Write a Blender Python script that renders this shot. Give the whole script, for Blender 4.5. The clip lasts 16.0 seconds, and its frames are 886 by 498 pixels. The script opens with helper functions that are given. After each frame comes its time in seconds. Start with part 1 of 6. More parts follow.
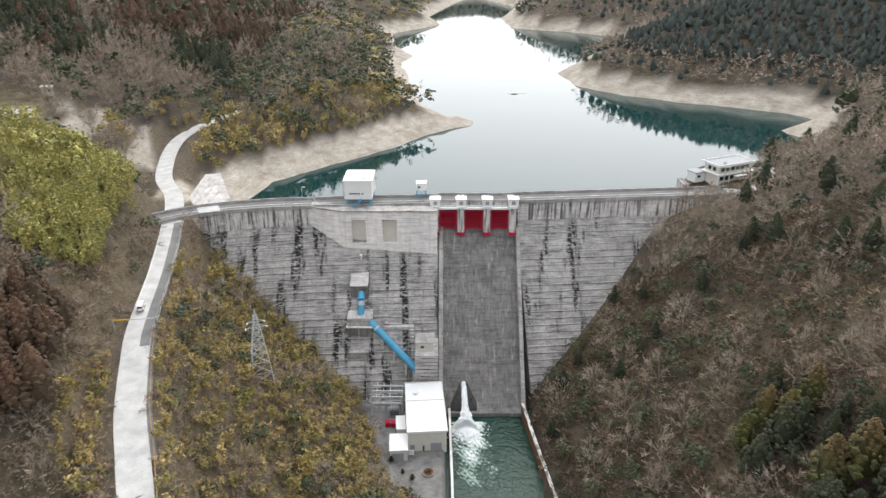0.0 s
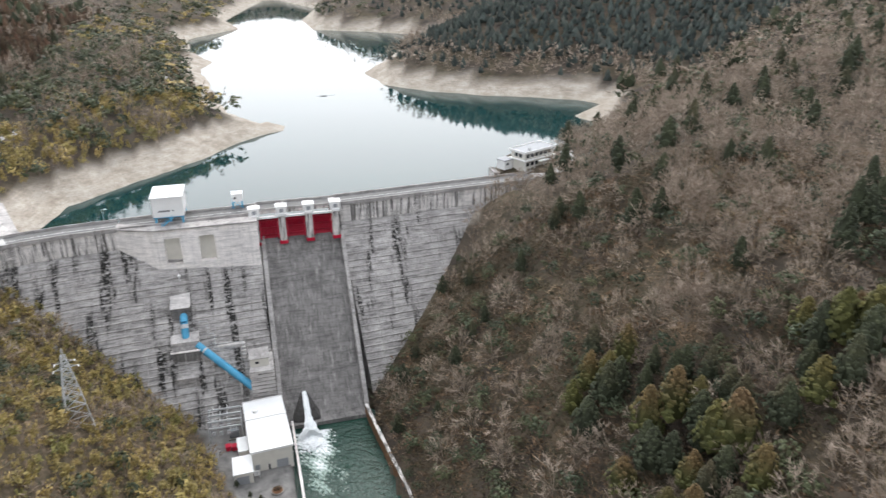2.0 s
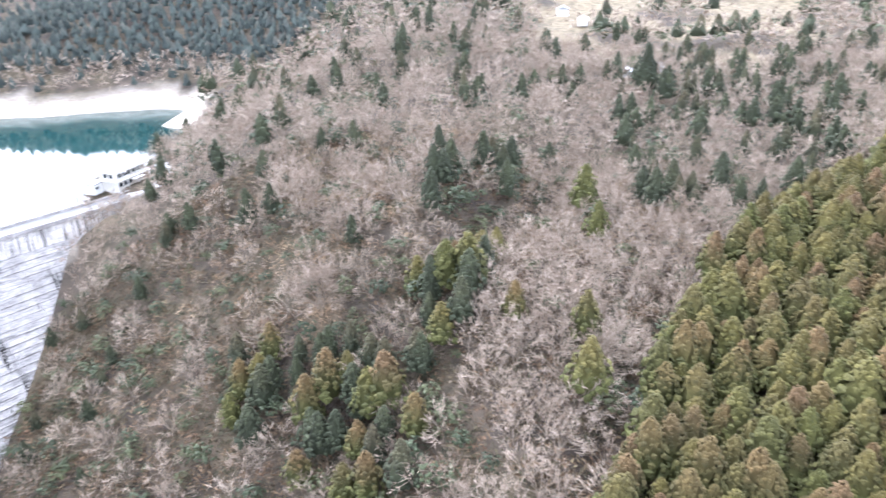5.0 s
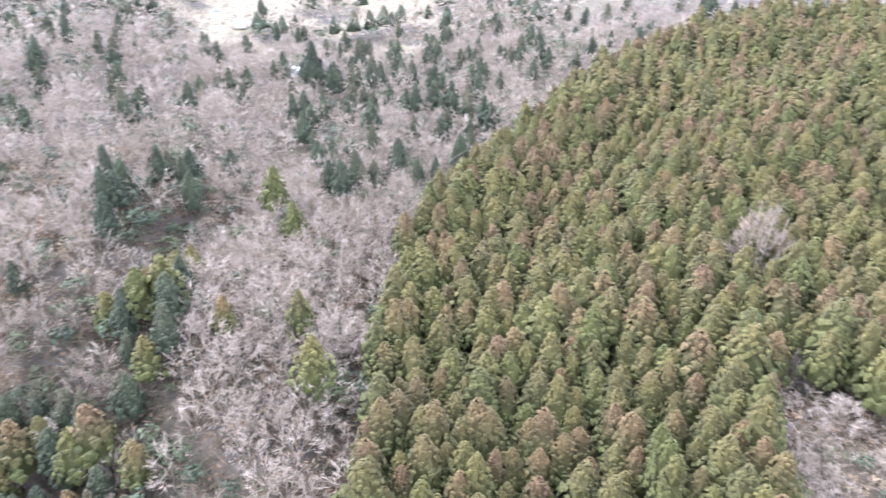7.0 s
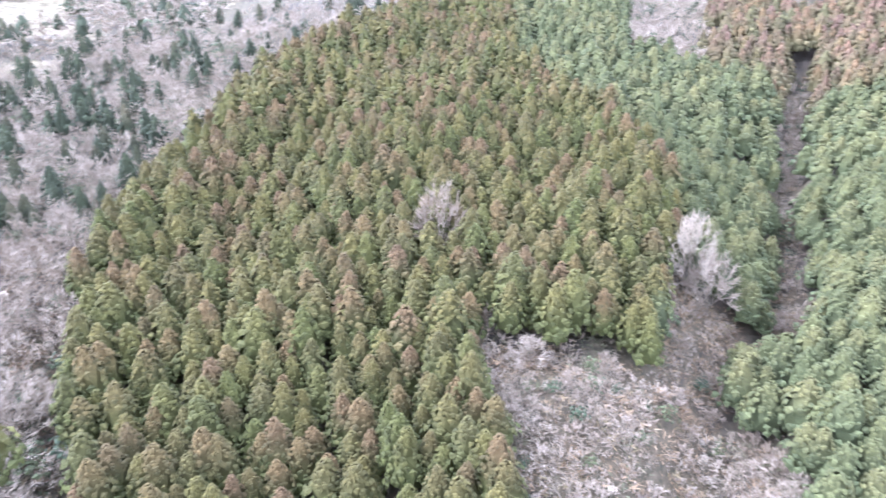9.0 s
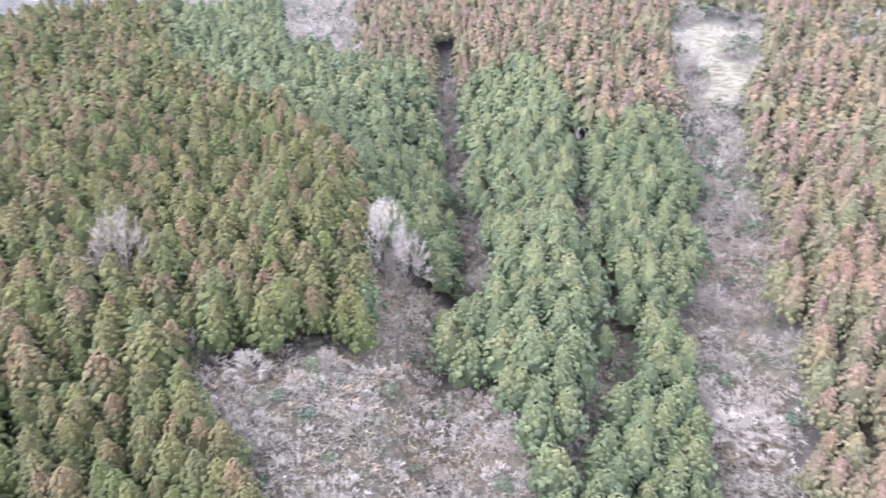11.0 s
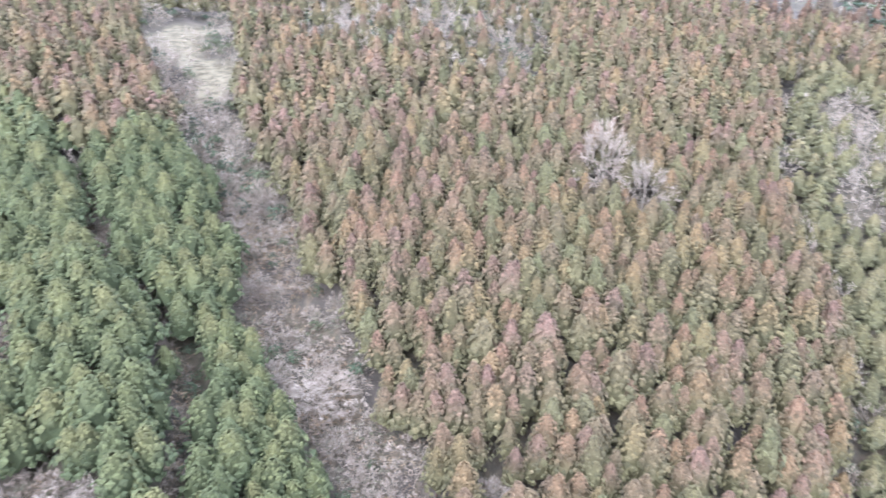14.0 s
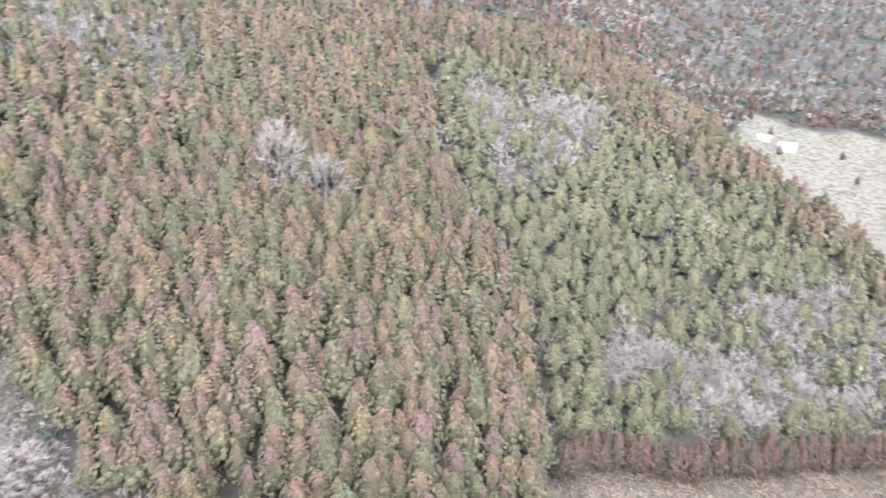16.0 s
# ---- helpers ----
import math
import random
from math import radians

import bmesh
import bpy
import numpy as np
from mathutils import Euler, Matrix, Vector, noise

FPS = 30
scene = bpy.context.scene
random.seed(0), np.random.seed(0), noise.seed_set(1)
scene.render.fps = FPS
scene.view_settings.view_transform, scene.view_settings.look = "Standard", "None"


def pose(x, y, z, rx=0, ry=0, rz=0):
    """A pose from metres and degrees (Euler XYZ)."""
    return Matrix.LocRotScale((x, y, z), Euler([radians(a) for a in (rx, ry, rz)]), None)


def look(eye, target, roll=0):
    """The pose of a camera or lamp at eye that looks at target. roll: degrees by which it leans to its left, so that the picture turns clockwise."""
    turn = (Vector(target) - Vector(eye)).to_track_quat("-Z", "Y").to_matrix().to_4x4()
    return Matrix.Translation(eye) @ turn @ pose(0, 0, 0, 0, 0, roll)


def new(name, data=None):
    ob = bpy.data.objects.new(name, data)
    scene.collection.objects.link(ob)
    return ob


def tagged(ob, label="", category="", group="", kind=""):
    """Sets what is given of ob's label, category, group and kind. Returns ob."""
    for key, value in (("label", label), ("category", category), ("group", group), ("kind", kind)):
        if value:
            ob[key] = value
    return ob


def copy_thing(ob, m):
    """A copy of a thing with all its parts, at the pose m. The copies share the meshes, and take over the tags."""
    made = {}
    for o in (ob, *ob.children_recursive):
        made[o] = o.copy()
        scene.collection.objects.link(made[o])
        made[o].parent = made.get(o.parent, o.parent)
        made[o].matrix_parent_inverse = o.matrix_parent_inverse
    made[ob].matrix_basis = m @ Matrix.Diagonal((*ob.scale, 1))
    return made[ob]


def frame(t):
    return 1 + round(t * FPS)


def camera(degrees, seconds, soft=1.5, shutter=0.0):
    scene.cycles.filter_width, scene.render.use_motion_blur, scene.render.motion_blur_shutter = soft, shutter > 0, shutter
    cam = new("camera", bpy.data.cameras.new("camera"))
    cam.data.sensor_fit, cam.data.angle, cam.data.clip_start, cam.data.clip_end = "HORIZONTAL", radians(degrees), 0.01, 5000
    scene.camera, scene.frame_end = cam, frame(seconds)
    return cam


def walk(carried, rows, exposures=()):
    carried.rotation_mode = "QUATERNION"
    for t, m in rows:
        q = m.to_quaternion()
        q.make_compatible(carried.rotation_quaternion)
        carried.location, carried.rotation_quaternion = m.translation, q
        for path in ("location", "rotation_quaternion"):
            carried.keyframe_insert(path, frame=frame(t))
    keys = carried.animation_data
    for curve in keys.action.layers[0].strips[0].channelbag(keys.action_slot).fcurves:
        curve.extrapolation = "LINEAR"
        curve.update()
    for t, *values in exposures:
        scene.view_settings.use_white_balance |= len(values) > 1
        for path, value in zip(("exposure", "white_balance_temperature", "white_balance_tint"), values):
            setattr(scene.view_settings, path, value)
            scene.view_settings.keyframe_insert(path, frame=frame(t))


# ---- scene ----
# ---------------------------------------------------------------- camera
# A drone that hovers and turns clockwise on the spot, tilted down 24 degrees.
HOVER = (0.0, 0.0, 93.0)
cam = camera(64.7, 16.0, soft=1.4, shutter=0.5)
TURNS = [
    (0.0, 0.0, -24.05), (0.5, -2.84, -24.04), (1.0, -6.95, -24.03), (1.5, -11.22, -24.01), (2.0, -15.47, -24.0),
    (2.5, -20.48, -23.98), (3.0, -25.69, -23.97), (5.5, -54.85, -24.0), (6.0, -61.5, -24.0), (6.5, -68.15, -23.98),
    (7.0, -74.8, -23.96), (7.5, -81.42, -23.95), (8.0, -88.08, -23.93), (8.5, -94.74, -23.9), (9.0, -101.42, -23.9),
    (11.5, -134.5, -23.75), (12.0, -141.1, -23.72), (12.5, -147.8, -23.7), (13.0, -154.43, -23.7), (13.5, -161.1, -23.7),
    (14.0, -167.8, -23.7), (14.5, -174.5, -23.72), (15.0, -181.2, -23.75), (15.5, -187.96, -23.8), (16.0, -194.7, -23.8),
]
walk(cam, [(t, pose(*HOVER, 90 + pitch, 0, yaw)) for t, yaw, pitch in TURNS],
     exposures=[(0.0, -0.1, 6500, 10), (1.5, -0.1, 6450, 11), (2.5, 0.2, 6300, 11), (3.2, 0.6, 6250, 11), (5.3, 1.62, 5550, 17), (7.0, 1.78, 5350, 18), (9.0, 1.86, 5080, 18), (12.5, 1.45, 5080, 16), (16.0, 1.36, 5120, 13)])

# ---------------------------------------------------------------- light: an even overcast sky
SUN_EL, SUN_AZ = 42.0, 12.0
world = bpy.data.worlds.new("overcast_sky")
scene.world = world
world.use_nodes = True
wn, wl = world.node_tree.nodes, world.node_tree.links
sky = wn.new("ShaderNodeTexSky")
sky.sky_type, sky.sun_disc = "NISHITA", False
sky.sun_elevation, sky.sun_rotation = radians(SUN_EL), radians(SUN_AZ)
sky.air_density, sky.dust_density, sky.ozone_density = 1.0, 4.0, 1.0
cloud = wn.new("ShaderNodeMix")
cloud.data_type = "RGBA"
cloud.inputs["Factor"].default_value = 0.82
cloud.inputs["B"].default_value = (11.0, 11.5, 12.2, 1)
wl.new(sky.outputs["Color"], cloud.inputs["A"])
# thin cloud glows broadly round the hidden sun
way = Vector((math.sin(radians(SUN_AZ)) * math.cos(radians(SUN_EL)), math.cos(radians(SUN_AZ)) * math.cos(radians(SUN_EL)), math.sin(radians(SUN_EL))))
place = wn.new("ShaderNodeTexCoord")
near_sun = wn.new("ShaderNodeVectorMath")
near_sun.operation = "DOT_PRODUCT"
near_sun.inputs[1].default_value = way
wl.new(place.outputs["Generated"], near_sun.inputs[0])
spread = wn.new("ShaderNodeMapRange")
spread.inputs["From Min"].default_value, spread.inputs["From Max"].default_value = 0.35, 1.0
spread.inputs["To Min"].default_value, spread.inputs["To Max"].default_value = 0.0, 1.0
spread.interpolation_type = "SMOOTHSTEP"
wl.new(near_sun.outputs["Value"], spread.inputs["Value"])
glow = wn.new("ShaderNodeMix")
glow.data_type, glow.blend_type = "RGBA", "ADD"
glow.inputs["B"].default_value = (9.0, 8.9, 8.7, 1)
wl.new(spread.outputs["Result"], glow.inputs["Factor"])
wl.new(cloud.outputs["Result"], glow.inputs["A"])
wl.new(glow.outputs["Result"], wn["Background"].inputs["Color"])
wn["Background"].inputs["Strength"].default_value = 0.15
sun = new("sun", bpy.data.lights.new("sun", "SUN"))
sun.data.energy, sun.data.angle, sun.data.color = 1.1, radians(24), (1.0, 0.96, 0.9)
sun.matrix_world = look((0, 0, 400), (-400 * math.sin(radians(SUN_AZ)) / math.tan(radians(SUN_EL)), -400 * math.cos(radians(SUN_AZ)) / math.tan(radians(SUN_EL)), 0))


# ---------------------------------------------------------------- materials
class Nodes:
    """A short hand for building one node material."""

    def __init__(self, name, rough=0.8, metal=0.0):
        self.mat = bpy.data.materials.new(name)
        self.mat.use_nodes = True
        self.n, self.l = self.mat.node_tree.nodes, self.mat.node_tree.links
        self.bsdf = self.n["Principled BSDF"]
        self.bsdf.inputs["Roughness"].default_value = rough
        self.bsdf.inputs["Metallic"].default_value = metal
        self.bsdf.inputs["Specular IOR Level"].default_value = 0.3

    def put(self, value, socket):
        if isinstance(value, bpy.types.NodeSocket):
            self.l.new(value, socket)
        else:
            socket.default_value = value

    def coords(self, scale=(1, 1, 1), which="Object"):
        tc, mp = self.n.new("ShaderNodeTexCoord"), self.n.new("ShaderNodeMapping")
        mp.inputs["Scale"].default_value = scale
        self.l.new(tc.outputs[which], mp.inputs["Vector"])
        return mp.outputs["Vector"]

    def noise(self, size, detail=4.0, rough=0.6, scale=(1, 1, 1)):
        t = self.n.new("ShaderNodeTexNoise")
        t.inputs["Scale"].default_value, t.inputs["Detail"].default_value, t.inputs["Roughness"].default_value = 1.0 / size, detail, rough
        self.l.new(self.coords(scale), t.inputs["Vector"])
        return t.outputs["Fac"]

    def ramp(self, fac, *stops):
        r = self.n.new("ShaderNodeValToRGB")
        els = r.color_ramp.elements
        while len(els) < len(stops):
            els.new(0.5)
        for el, (p, c) in zip(els, stops):
            el.position = p
            el.color = (*c, 1) if isinstance(c, tuple) else (c, c, c, 1)
        self.put(fac, r.inputs["Fac"])
        return r.outputs["Color"]

    def mix(self, fac, a, b, kind="MIX"):
        m = self.n.new("ShaderNodeMix")
        m.data_type, m.blend_type = "RGBA", kind
        self.put(fac, m.inputs["Factor"])
        for value, socket in ((a, m.inputs["A"]), (b, m.inputs["B"])):
            self.put((*value, 1) if isinstance(value, tuple) else value, socket)
        return m.outputs["Result"]

    def math(self, kind, a, b=0.0):
        m = self.n.new("ShaderNodeMath")
        m.operation = kind
        self.put(a, m.inputs[0])
        self.put(b, m.inputs[1])
        return m.outputs[0]

    def attr(self, name):
        a = self.n.new("ShaderNodeAttribute")
        a.attribute_name = name
        return a.outputs["Fac"]

    def rand(self):
        return self.n.new("ShaderNodeObjectInfo").outputs["Random"]

    def island(self):
        return self.n.new("ShaderNodeNewGeometry").outputs["Random Per Island"]

    def colour(self, value):
        self.put((*value, 1) if isinstance(value, tuple) else value, self.bsdf.inputs["Base Color"])
        return self

    def bump(self, height, distance=0.05, strength=0.6):
        b = self.n.new("ShaderNodeBump")
        b.inputs["Distance"].default_value, b.inputs["Strength"].default_value = distance, strength
        self.l.new(height, b.inputs["Height"])
        self.l.new(b.outputs["Normal"], self.bsdf.inputs["Normal"])
        return self


def plain(name, colour, rough=0.6, metal=0.0, size=0.6, spread=0.12):
    """Paint, metal or plastic with faint grime at two scales."""
    m = Nodes(name, rough, metal)
    dark = tuple(c * (1 - 2 * spread) for c in colour)
    grime = m.mix(m.noise(size, 5), dark, tuple(min(1, c * (1 + spread)) for c in colour))
    fine = m.ramp(m.noise(size * 6, 3), (0.35, 1 - spread), (0.7, 1.0))
    m.colour(m.mix(0.6, grime, fine, "MULTIPLY")).bump(m.noise(size * 0.2, 4), 0.01, 0.3)
    return m.mat


def leafy(name, stops, gloss=0.65, dark=0.55, inner=None):
    """Foliage: one hue for each plant from its own tint, clumps that differ in lightness; conifers keep green sprays under tinged tips."""
    m = Nodes(name, gloss)
    hue = m.math("FRACT", m.math("ADD", m.attr("tint"), m.rand()))
    base = m.ramp(hue, *stops)
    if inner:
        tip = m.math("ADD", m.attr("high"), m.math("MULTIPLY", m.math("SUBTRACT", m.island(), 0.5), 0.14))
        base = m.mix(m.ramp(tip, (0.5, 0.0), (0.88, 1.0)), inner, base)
    clump = m.ramp(m.island(), (0.0, dark), (1.0, 1.25))
    fine = m.ramp(m.noise(0.5, 3), (0.3, 0.7), (0.7, 1.15))
    m.colour(m.mix(1.0, m.mix(1.0, base, clump, "MULTIPLY"), fine, "MULTIPLY"))
    return m.mat


def make_ground():
    m = Nodes("hill_ground", 0.95)
    litter = m.ramp(m.noise(9, 6), (0.3, (0.035, 0.03, 0.025)), (0.5, (0.07, 0.055, 0.043)), (0.7, (0.12, 0.093, 0.07)))
    grass = m.ramp(m.noise(2.5, 5), (0.35, (0.05, 0.045, 0.028)), (0.65, (0.13, 0.1, 0.066)))
    land = m.mix(m.ramp(m.noise(35, 3), (0.42, 0.0), (0.6, 1.0)), litter, grass)
    strata = m.noise(7, 7, 0.75, (0.7, 0.7, 1.3))
    sand = m.ramp(strata, (0.36, (0.27, 0.23, 0.185)), (0.48, (0.36, 0.315, 0.26)), (0.62, (0.45, 0.405, 0.35)))
    contour = m.ramp(m.noise(0.8, 4, 0.7, (0.05, 0.05, 1.6)), (0.4, 0.72), (0.5, 1.0), (0.62, 1.15))
    sand = m.mix(0.35, sand, contour, "MULTIPLY")
    gravel = m.ramp(m.noise(0.9, 5, 0.85), (0.36, 0.6), (0.5, 1.0), (0.65, 1.15))
    sand = m.mix(0.8, sand, gravel, "MULTIPLY")
    straw = m.ramp(m.noise(5, 5, 0.6, (1, 1, 6)), (0.36, (0.085, 0.068, 0.04)), (0.5, (0.15, 0.12, 0.076)), (0.62, (0.2, 0.162, 0.105)))
    yard = m.ramp(m.noise(3, 5), (0.3, (0.13, 0.125, 0.12)), (0.7, (0.26, 0.25, 0.235)))
    col = m.mix(m.attr("shore"), land, sand)
    thatch = m.ramp(m.noise(1.6, 6, 0.75), (0.34, (0.05, 0.046, 0.027)), (0.5, (0.105, 0.081, 0.053)), (0.66, (0.17, 0.127, 0.085)))
    col = m.mix(m.attr("thatch"), col, thatch)
    col = m.mix(m.attr("field"), col, straw)
    col = m.mix(m.attr("yard"), col, yard)
    m.colour(col).bump(m.noise(1.4, 6, 0.7), 0.5, 0.8)
    return m.mat


def make_concrete(name, low, high, streak=0.6, lines=0.85, drip=0.2, lime=0.35):
    """Old dam concrete: board-marked casting lifts, dashes of black algae in upright bands, dark runs and pale lime."""
    m = Nodes(name, 0.9)
    tone = lambda a: (a * 1.03, a * 0.97, a * 0.925)
    base = m.ramp(m.noise(7, 6), (0.3, tone(low)), (0.7, tone(high)))
    blotch = m.ramp(m.noise(2.2, 5, 0.7, (0.6, 0.6, 1.0)), (0.34, 0.62), (0.5, 0.95), (0.64, 1.2))
    base = m.mix(lines * 0.8, base, blotch, "MULTIPLY")
    rows = m.ramp(m.noise(0.55, 5, 0.75, (0.07, 0.07, 0.75)), (0.38, 0.4), (0.47, 0.95), (0.64, 1.3))
    base = m.mix(lines, base, rows, "MULTIPLY")
    grit = m.ramp(m.noise(0.5, 5, 0.8), (0.36, 0.55), (0.5, 1.0), (0.66, 1.3))
    base = m.mix(lines * 0.8, base, grit, "MULTIPLY")
    runs = m.noise(0.75, 6, 0.75, (0.4, 0.3, 1.25))
    band = m.noise(4.2, 3, 0.55, (1.0, 0.2, 0.1))
    wet = m.math("MULTIPLY", m.ramp(runs, (0.44, 0.0), (0.5, 1.0)), m.ramp(band, (0.54, 0.0), (0.62, 1.0)))
    col = m.mix(m.math("MULTIPLY", wet, streak), base, (0.02, 0.019, 0.017))
    drips = m.ramp(m.noise(0.8, 4, 0.6, (1.0, 0.3, 0.05)), (0.5, 0.0), (0.58, drip))
    col = m.mix(drips, col, (0.035, 0.033, 0.03))
    pale = m.ramp(m.noise(1.2, 4, 0.6, (1.0, 0.3, 0.06)), (0.58, 0.0), (0.7, lime))
    col = m.mix(pale, col, (0.52, 0.5, 0.46))
    m.colour(col).bump(m.noise(0.7, 5, 0.75, (0.15, 0.15, 1.2)), 0.25, 0.8)
    return m.mat


def make_water(name, deep, rough, wave, amount):
    m = Nodes(name, rough)
    m.bsdf.inputs["Specular IOR Level"].default_value = 0.5
    m.bsdf.inputs["IOR"].default_value = 1.45
    m.colour(m.mix(m.noise(60, 3), deep, tuple(c * 1.35 for c in deep)))
    h = m.math("ADD", m.noise(wave, 4, 0.6), m.math("MULTIPLY", m.noise(wave * 9, 3, 0.5), 2.0))
    m.bump(h, amount, 1.0)
    return m.mat


def make_asphalt(name, tone, warm=1.0):
    m = Nodes(name, 0.9)
    base = m.ramp(m.noise(4, 6), (0.3, (tone * 0.8, tone * 0.79, tone * 0.77)), (0.7, (tone * 1.2 * warm, tone * 1.17, tone * 1.12)))
    tracks = m.ramp(m.noise(0.25, 3), (0.3, 0.82), (0.7, 1.1))
    m.colour(m.mix(0.8, base, tracks, "MULTIPLY")).bump(m.noise(0.06, 3), 0.01, 0.4)
    return m.mat


GROUND = make_ground()
CONCRETE = make_concrete("dam_concrete", 0.27, 0.42, 1.0, 0.8, 0.08)
PALE_CONCRETE = make_concrete("parapet_concrete", 0.58, 0.74, 0.5, 0.35, 0.8)
CHUTE_CONCRETE = make_concrete("spillway_concrete", 0.15, 0.24, 0.1, 0.5, 0.3, 0.4)
WET_CONCRETE = make_concrete("wet_stained_concrete", 0.045, 0.085, 0.3, 0.5, 0.2)
SLAB_CONCRETE = make_concrete("slab_concrete", 0.3, 0.42, 0.3, 0.5, 0.15)
WHITE_CONCRETE = make_concrete("intake_concrete", 0.74, 0.88, 0.05, 0.36, 0.08)
BOARDED_CONCRETE = make_concrete("board_marked_concrete", 0.46, 0.58, 0.05, 0.55, 0.12)
LAKE = make_water("lake_water", (0.006, 0.03, 0.03), 0.04, 1.5, 0.004)
RIVER = make_water("river_water", (0.006, 0.034, 0.023), 0.08, 1.6, 0.6)
ROAD = make_asphalt("pale_worn_concrete_road", 0.46)
ASPHALT = make_asphalt("grey_asphalt", 0.16)
LINE = plain("white_road_paint", (0.75, 0.75, 0.73), 0.7, spread=0.15)
WHITE = plain("white_paint", (0.8, 0.79, 0.77), 0.5, size=2.0, spread=0.05)
CREAM = plain("cream_render", (0.68, 0.65, 0.58), 0.7, size=2.0, spread=0.08)
GREY = plain("grey_paint", (0.33, 0.34, 0.35), 0.6)
DARK = plain("dark_steel", (0.05, 0.052, 0.055), 0.5)
RED = plain("red_gate_paint", (0.5, 0.014, 0.045), 0.5, size=1.5, spread=0.15)
# the gate red again, shading darkened into it for girders and ribs
SHADED_RED = plain("shaded_red_gate_paint", (0.36, 0.01, 0.03), 0.5, size=1.5, spread=0.15)
OCHRE = plain("ochre_rail_paint", (0.4, 0.24, 0.08), 0.6)
BLUE = plain("blue_penstock_paint", (0.09, 0.36, 0.56), 0.45, size=2.0, spread=0.12)
STEEL = plain("galvanised_steel", (0.55, 0.56, 0.56), 0.5, 0.15)
YELLOW = plain("yellow_paint", (0.75, 0.42, 0.03), 0.5)
RUST = plain("rusty_steel", (0.2, 0.1, 0.05), 0.8, spread=0.25)
GLASS = plain("dark_window_glass", (0.025, 0.03, 0.035), 0.12)
ROOF = plain("white_sheet_roof", (0.82, 0.82, 0.81), 0.5, size=3.0, spread=0.05)
FOAM = plain("white_foam", (0.85, 0.87, 0.87), 0.8, size=0.8, spread=0.12)
THIN_FOAM = plain("thin_green_foam", (0.36, 0.47, 0.41), 0.6, size=1.2, spread=0.25)
PALE_BARK = plain("pale_lichened_bark", (0.29, 0.235, 0.18), 0.9, spread=0.2)
BARK = plain("grey_bark", (0.2, 0.17, 0.14), 0.9, spread=0.25)
CEDAR_BARK = plain("cedar_bark", (0.13, 0.08, 0.055), 0.9, spread=0.25)
STONE = plain("rough_stone", (0.3, 0.28, 0.25), 0.95, size=1.0, spread=0.25)
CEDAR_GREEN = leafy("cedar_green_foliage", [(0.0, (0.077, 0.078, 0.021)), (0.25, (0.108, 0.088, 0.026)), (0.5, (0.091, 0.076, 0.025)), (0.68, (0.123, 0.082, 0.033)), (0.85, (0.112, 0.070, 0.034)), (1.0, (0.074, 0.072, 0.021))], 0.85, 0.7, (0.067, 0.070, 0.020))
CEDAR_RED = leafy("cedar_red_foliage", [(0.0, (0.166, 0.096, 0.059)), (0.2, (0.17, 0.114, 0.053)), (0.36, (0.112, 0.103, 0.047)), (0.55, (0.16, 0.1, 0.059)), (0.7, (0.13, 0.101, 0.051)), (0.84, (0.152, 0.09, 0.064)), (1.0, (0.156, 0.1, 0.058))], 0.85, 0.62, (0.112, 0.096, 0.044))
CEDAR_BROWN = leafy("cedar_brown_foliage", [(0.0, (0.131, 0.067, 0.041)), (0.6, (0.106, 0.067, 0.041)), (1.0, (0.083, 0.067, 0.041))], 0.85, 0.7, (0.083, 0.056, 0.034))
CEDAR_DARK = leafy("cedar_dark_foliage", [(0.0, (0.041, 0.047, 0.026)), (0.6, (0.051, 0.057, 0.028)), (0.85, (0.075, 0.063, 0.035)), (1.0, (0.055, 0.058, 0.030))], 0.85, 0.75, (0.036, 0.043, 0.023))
HINOKI = leafy("cypress_foliage", [(0.0, (0.082, 0.088, 0.037)), (0.5, (0.104, 0.103, 0.040)), (0.8, (0.122, 0.110, 0.043)), (1.0, (0.093, 0.094, 0.038))], 0.85, 0.75, (0.072, 0.081, 0.035))
PALE_WOOD = leafy("pale_evergreen_foliage", [(0.0, (0.119, 0.103, 0.046)), (0.5, (0.136, 0.112, 0.050)), (0.8, (0.151, 0.120, 0.059)), (1.0, (0.122, 0.107, 0.050))], 0.85, 0.75, (0.102, 0.093, 0.045))
EVERGREEN = leafy("evergreen_leaves", [(0.0, (0.047, 0.061, 0.034)), (0.5, (0.071, 0.084, 0.042)), (1.0, (0.100, 0.105, 0.049))], 0.6, 0.65)
BAMBOO = leafy("bamboo_leaves", [(0.0, (0.411, 0.354, 0.102)), (0.5, (0.303, 0.297, 0.097)), (1.0, (0.481, 0.420, 0.151))], 0.6, 0.65)
TWIGS = leafy("bare_twigs", [(0.0, (0.334, 0.270, 0.212)), (0.4, (0.246, 0.190, 0.145)), (0.7, (0.400, 0.326, 0.259)), (1.0, (0.288, 0.221, 0.169))], 0.9, 0.8)
BRUSH = leafy("dry_brush", [(0.0, (0.242, 0.182, 0.127)), (0.35, (0.176, 0.132, 0.097)), (0.55, (0.297, 0.231, 0.171)), (0.75, (0.110, 0.110, 0.061)), (1.0, (0.220, 0.171, 0.127))], 0.95, 0.65)
BAMBOO_GRASS = leafy("bamboo_grass_leaves", [(0.0, (0.415, 0.313, 0.109)), (0.35, (0.306, 0.246, 0.085)), (0.6, (0.487, 0.363, 0.154)), (0.8, (0.234, 0.219, 0.070)), (1.0, (0.378, 0.278, 0.115))], 0.7, 0.65)
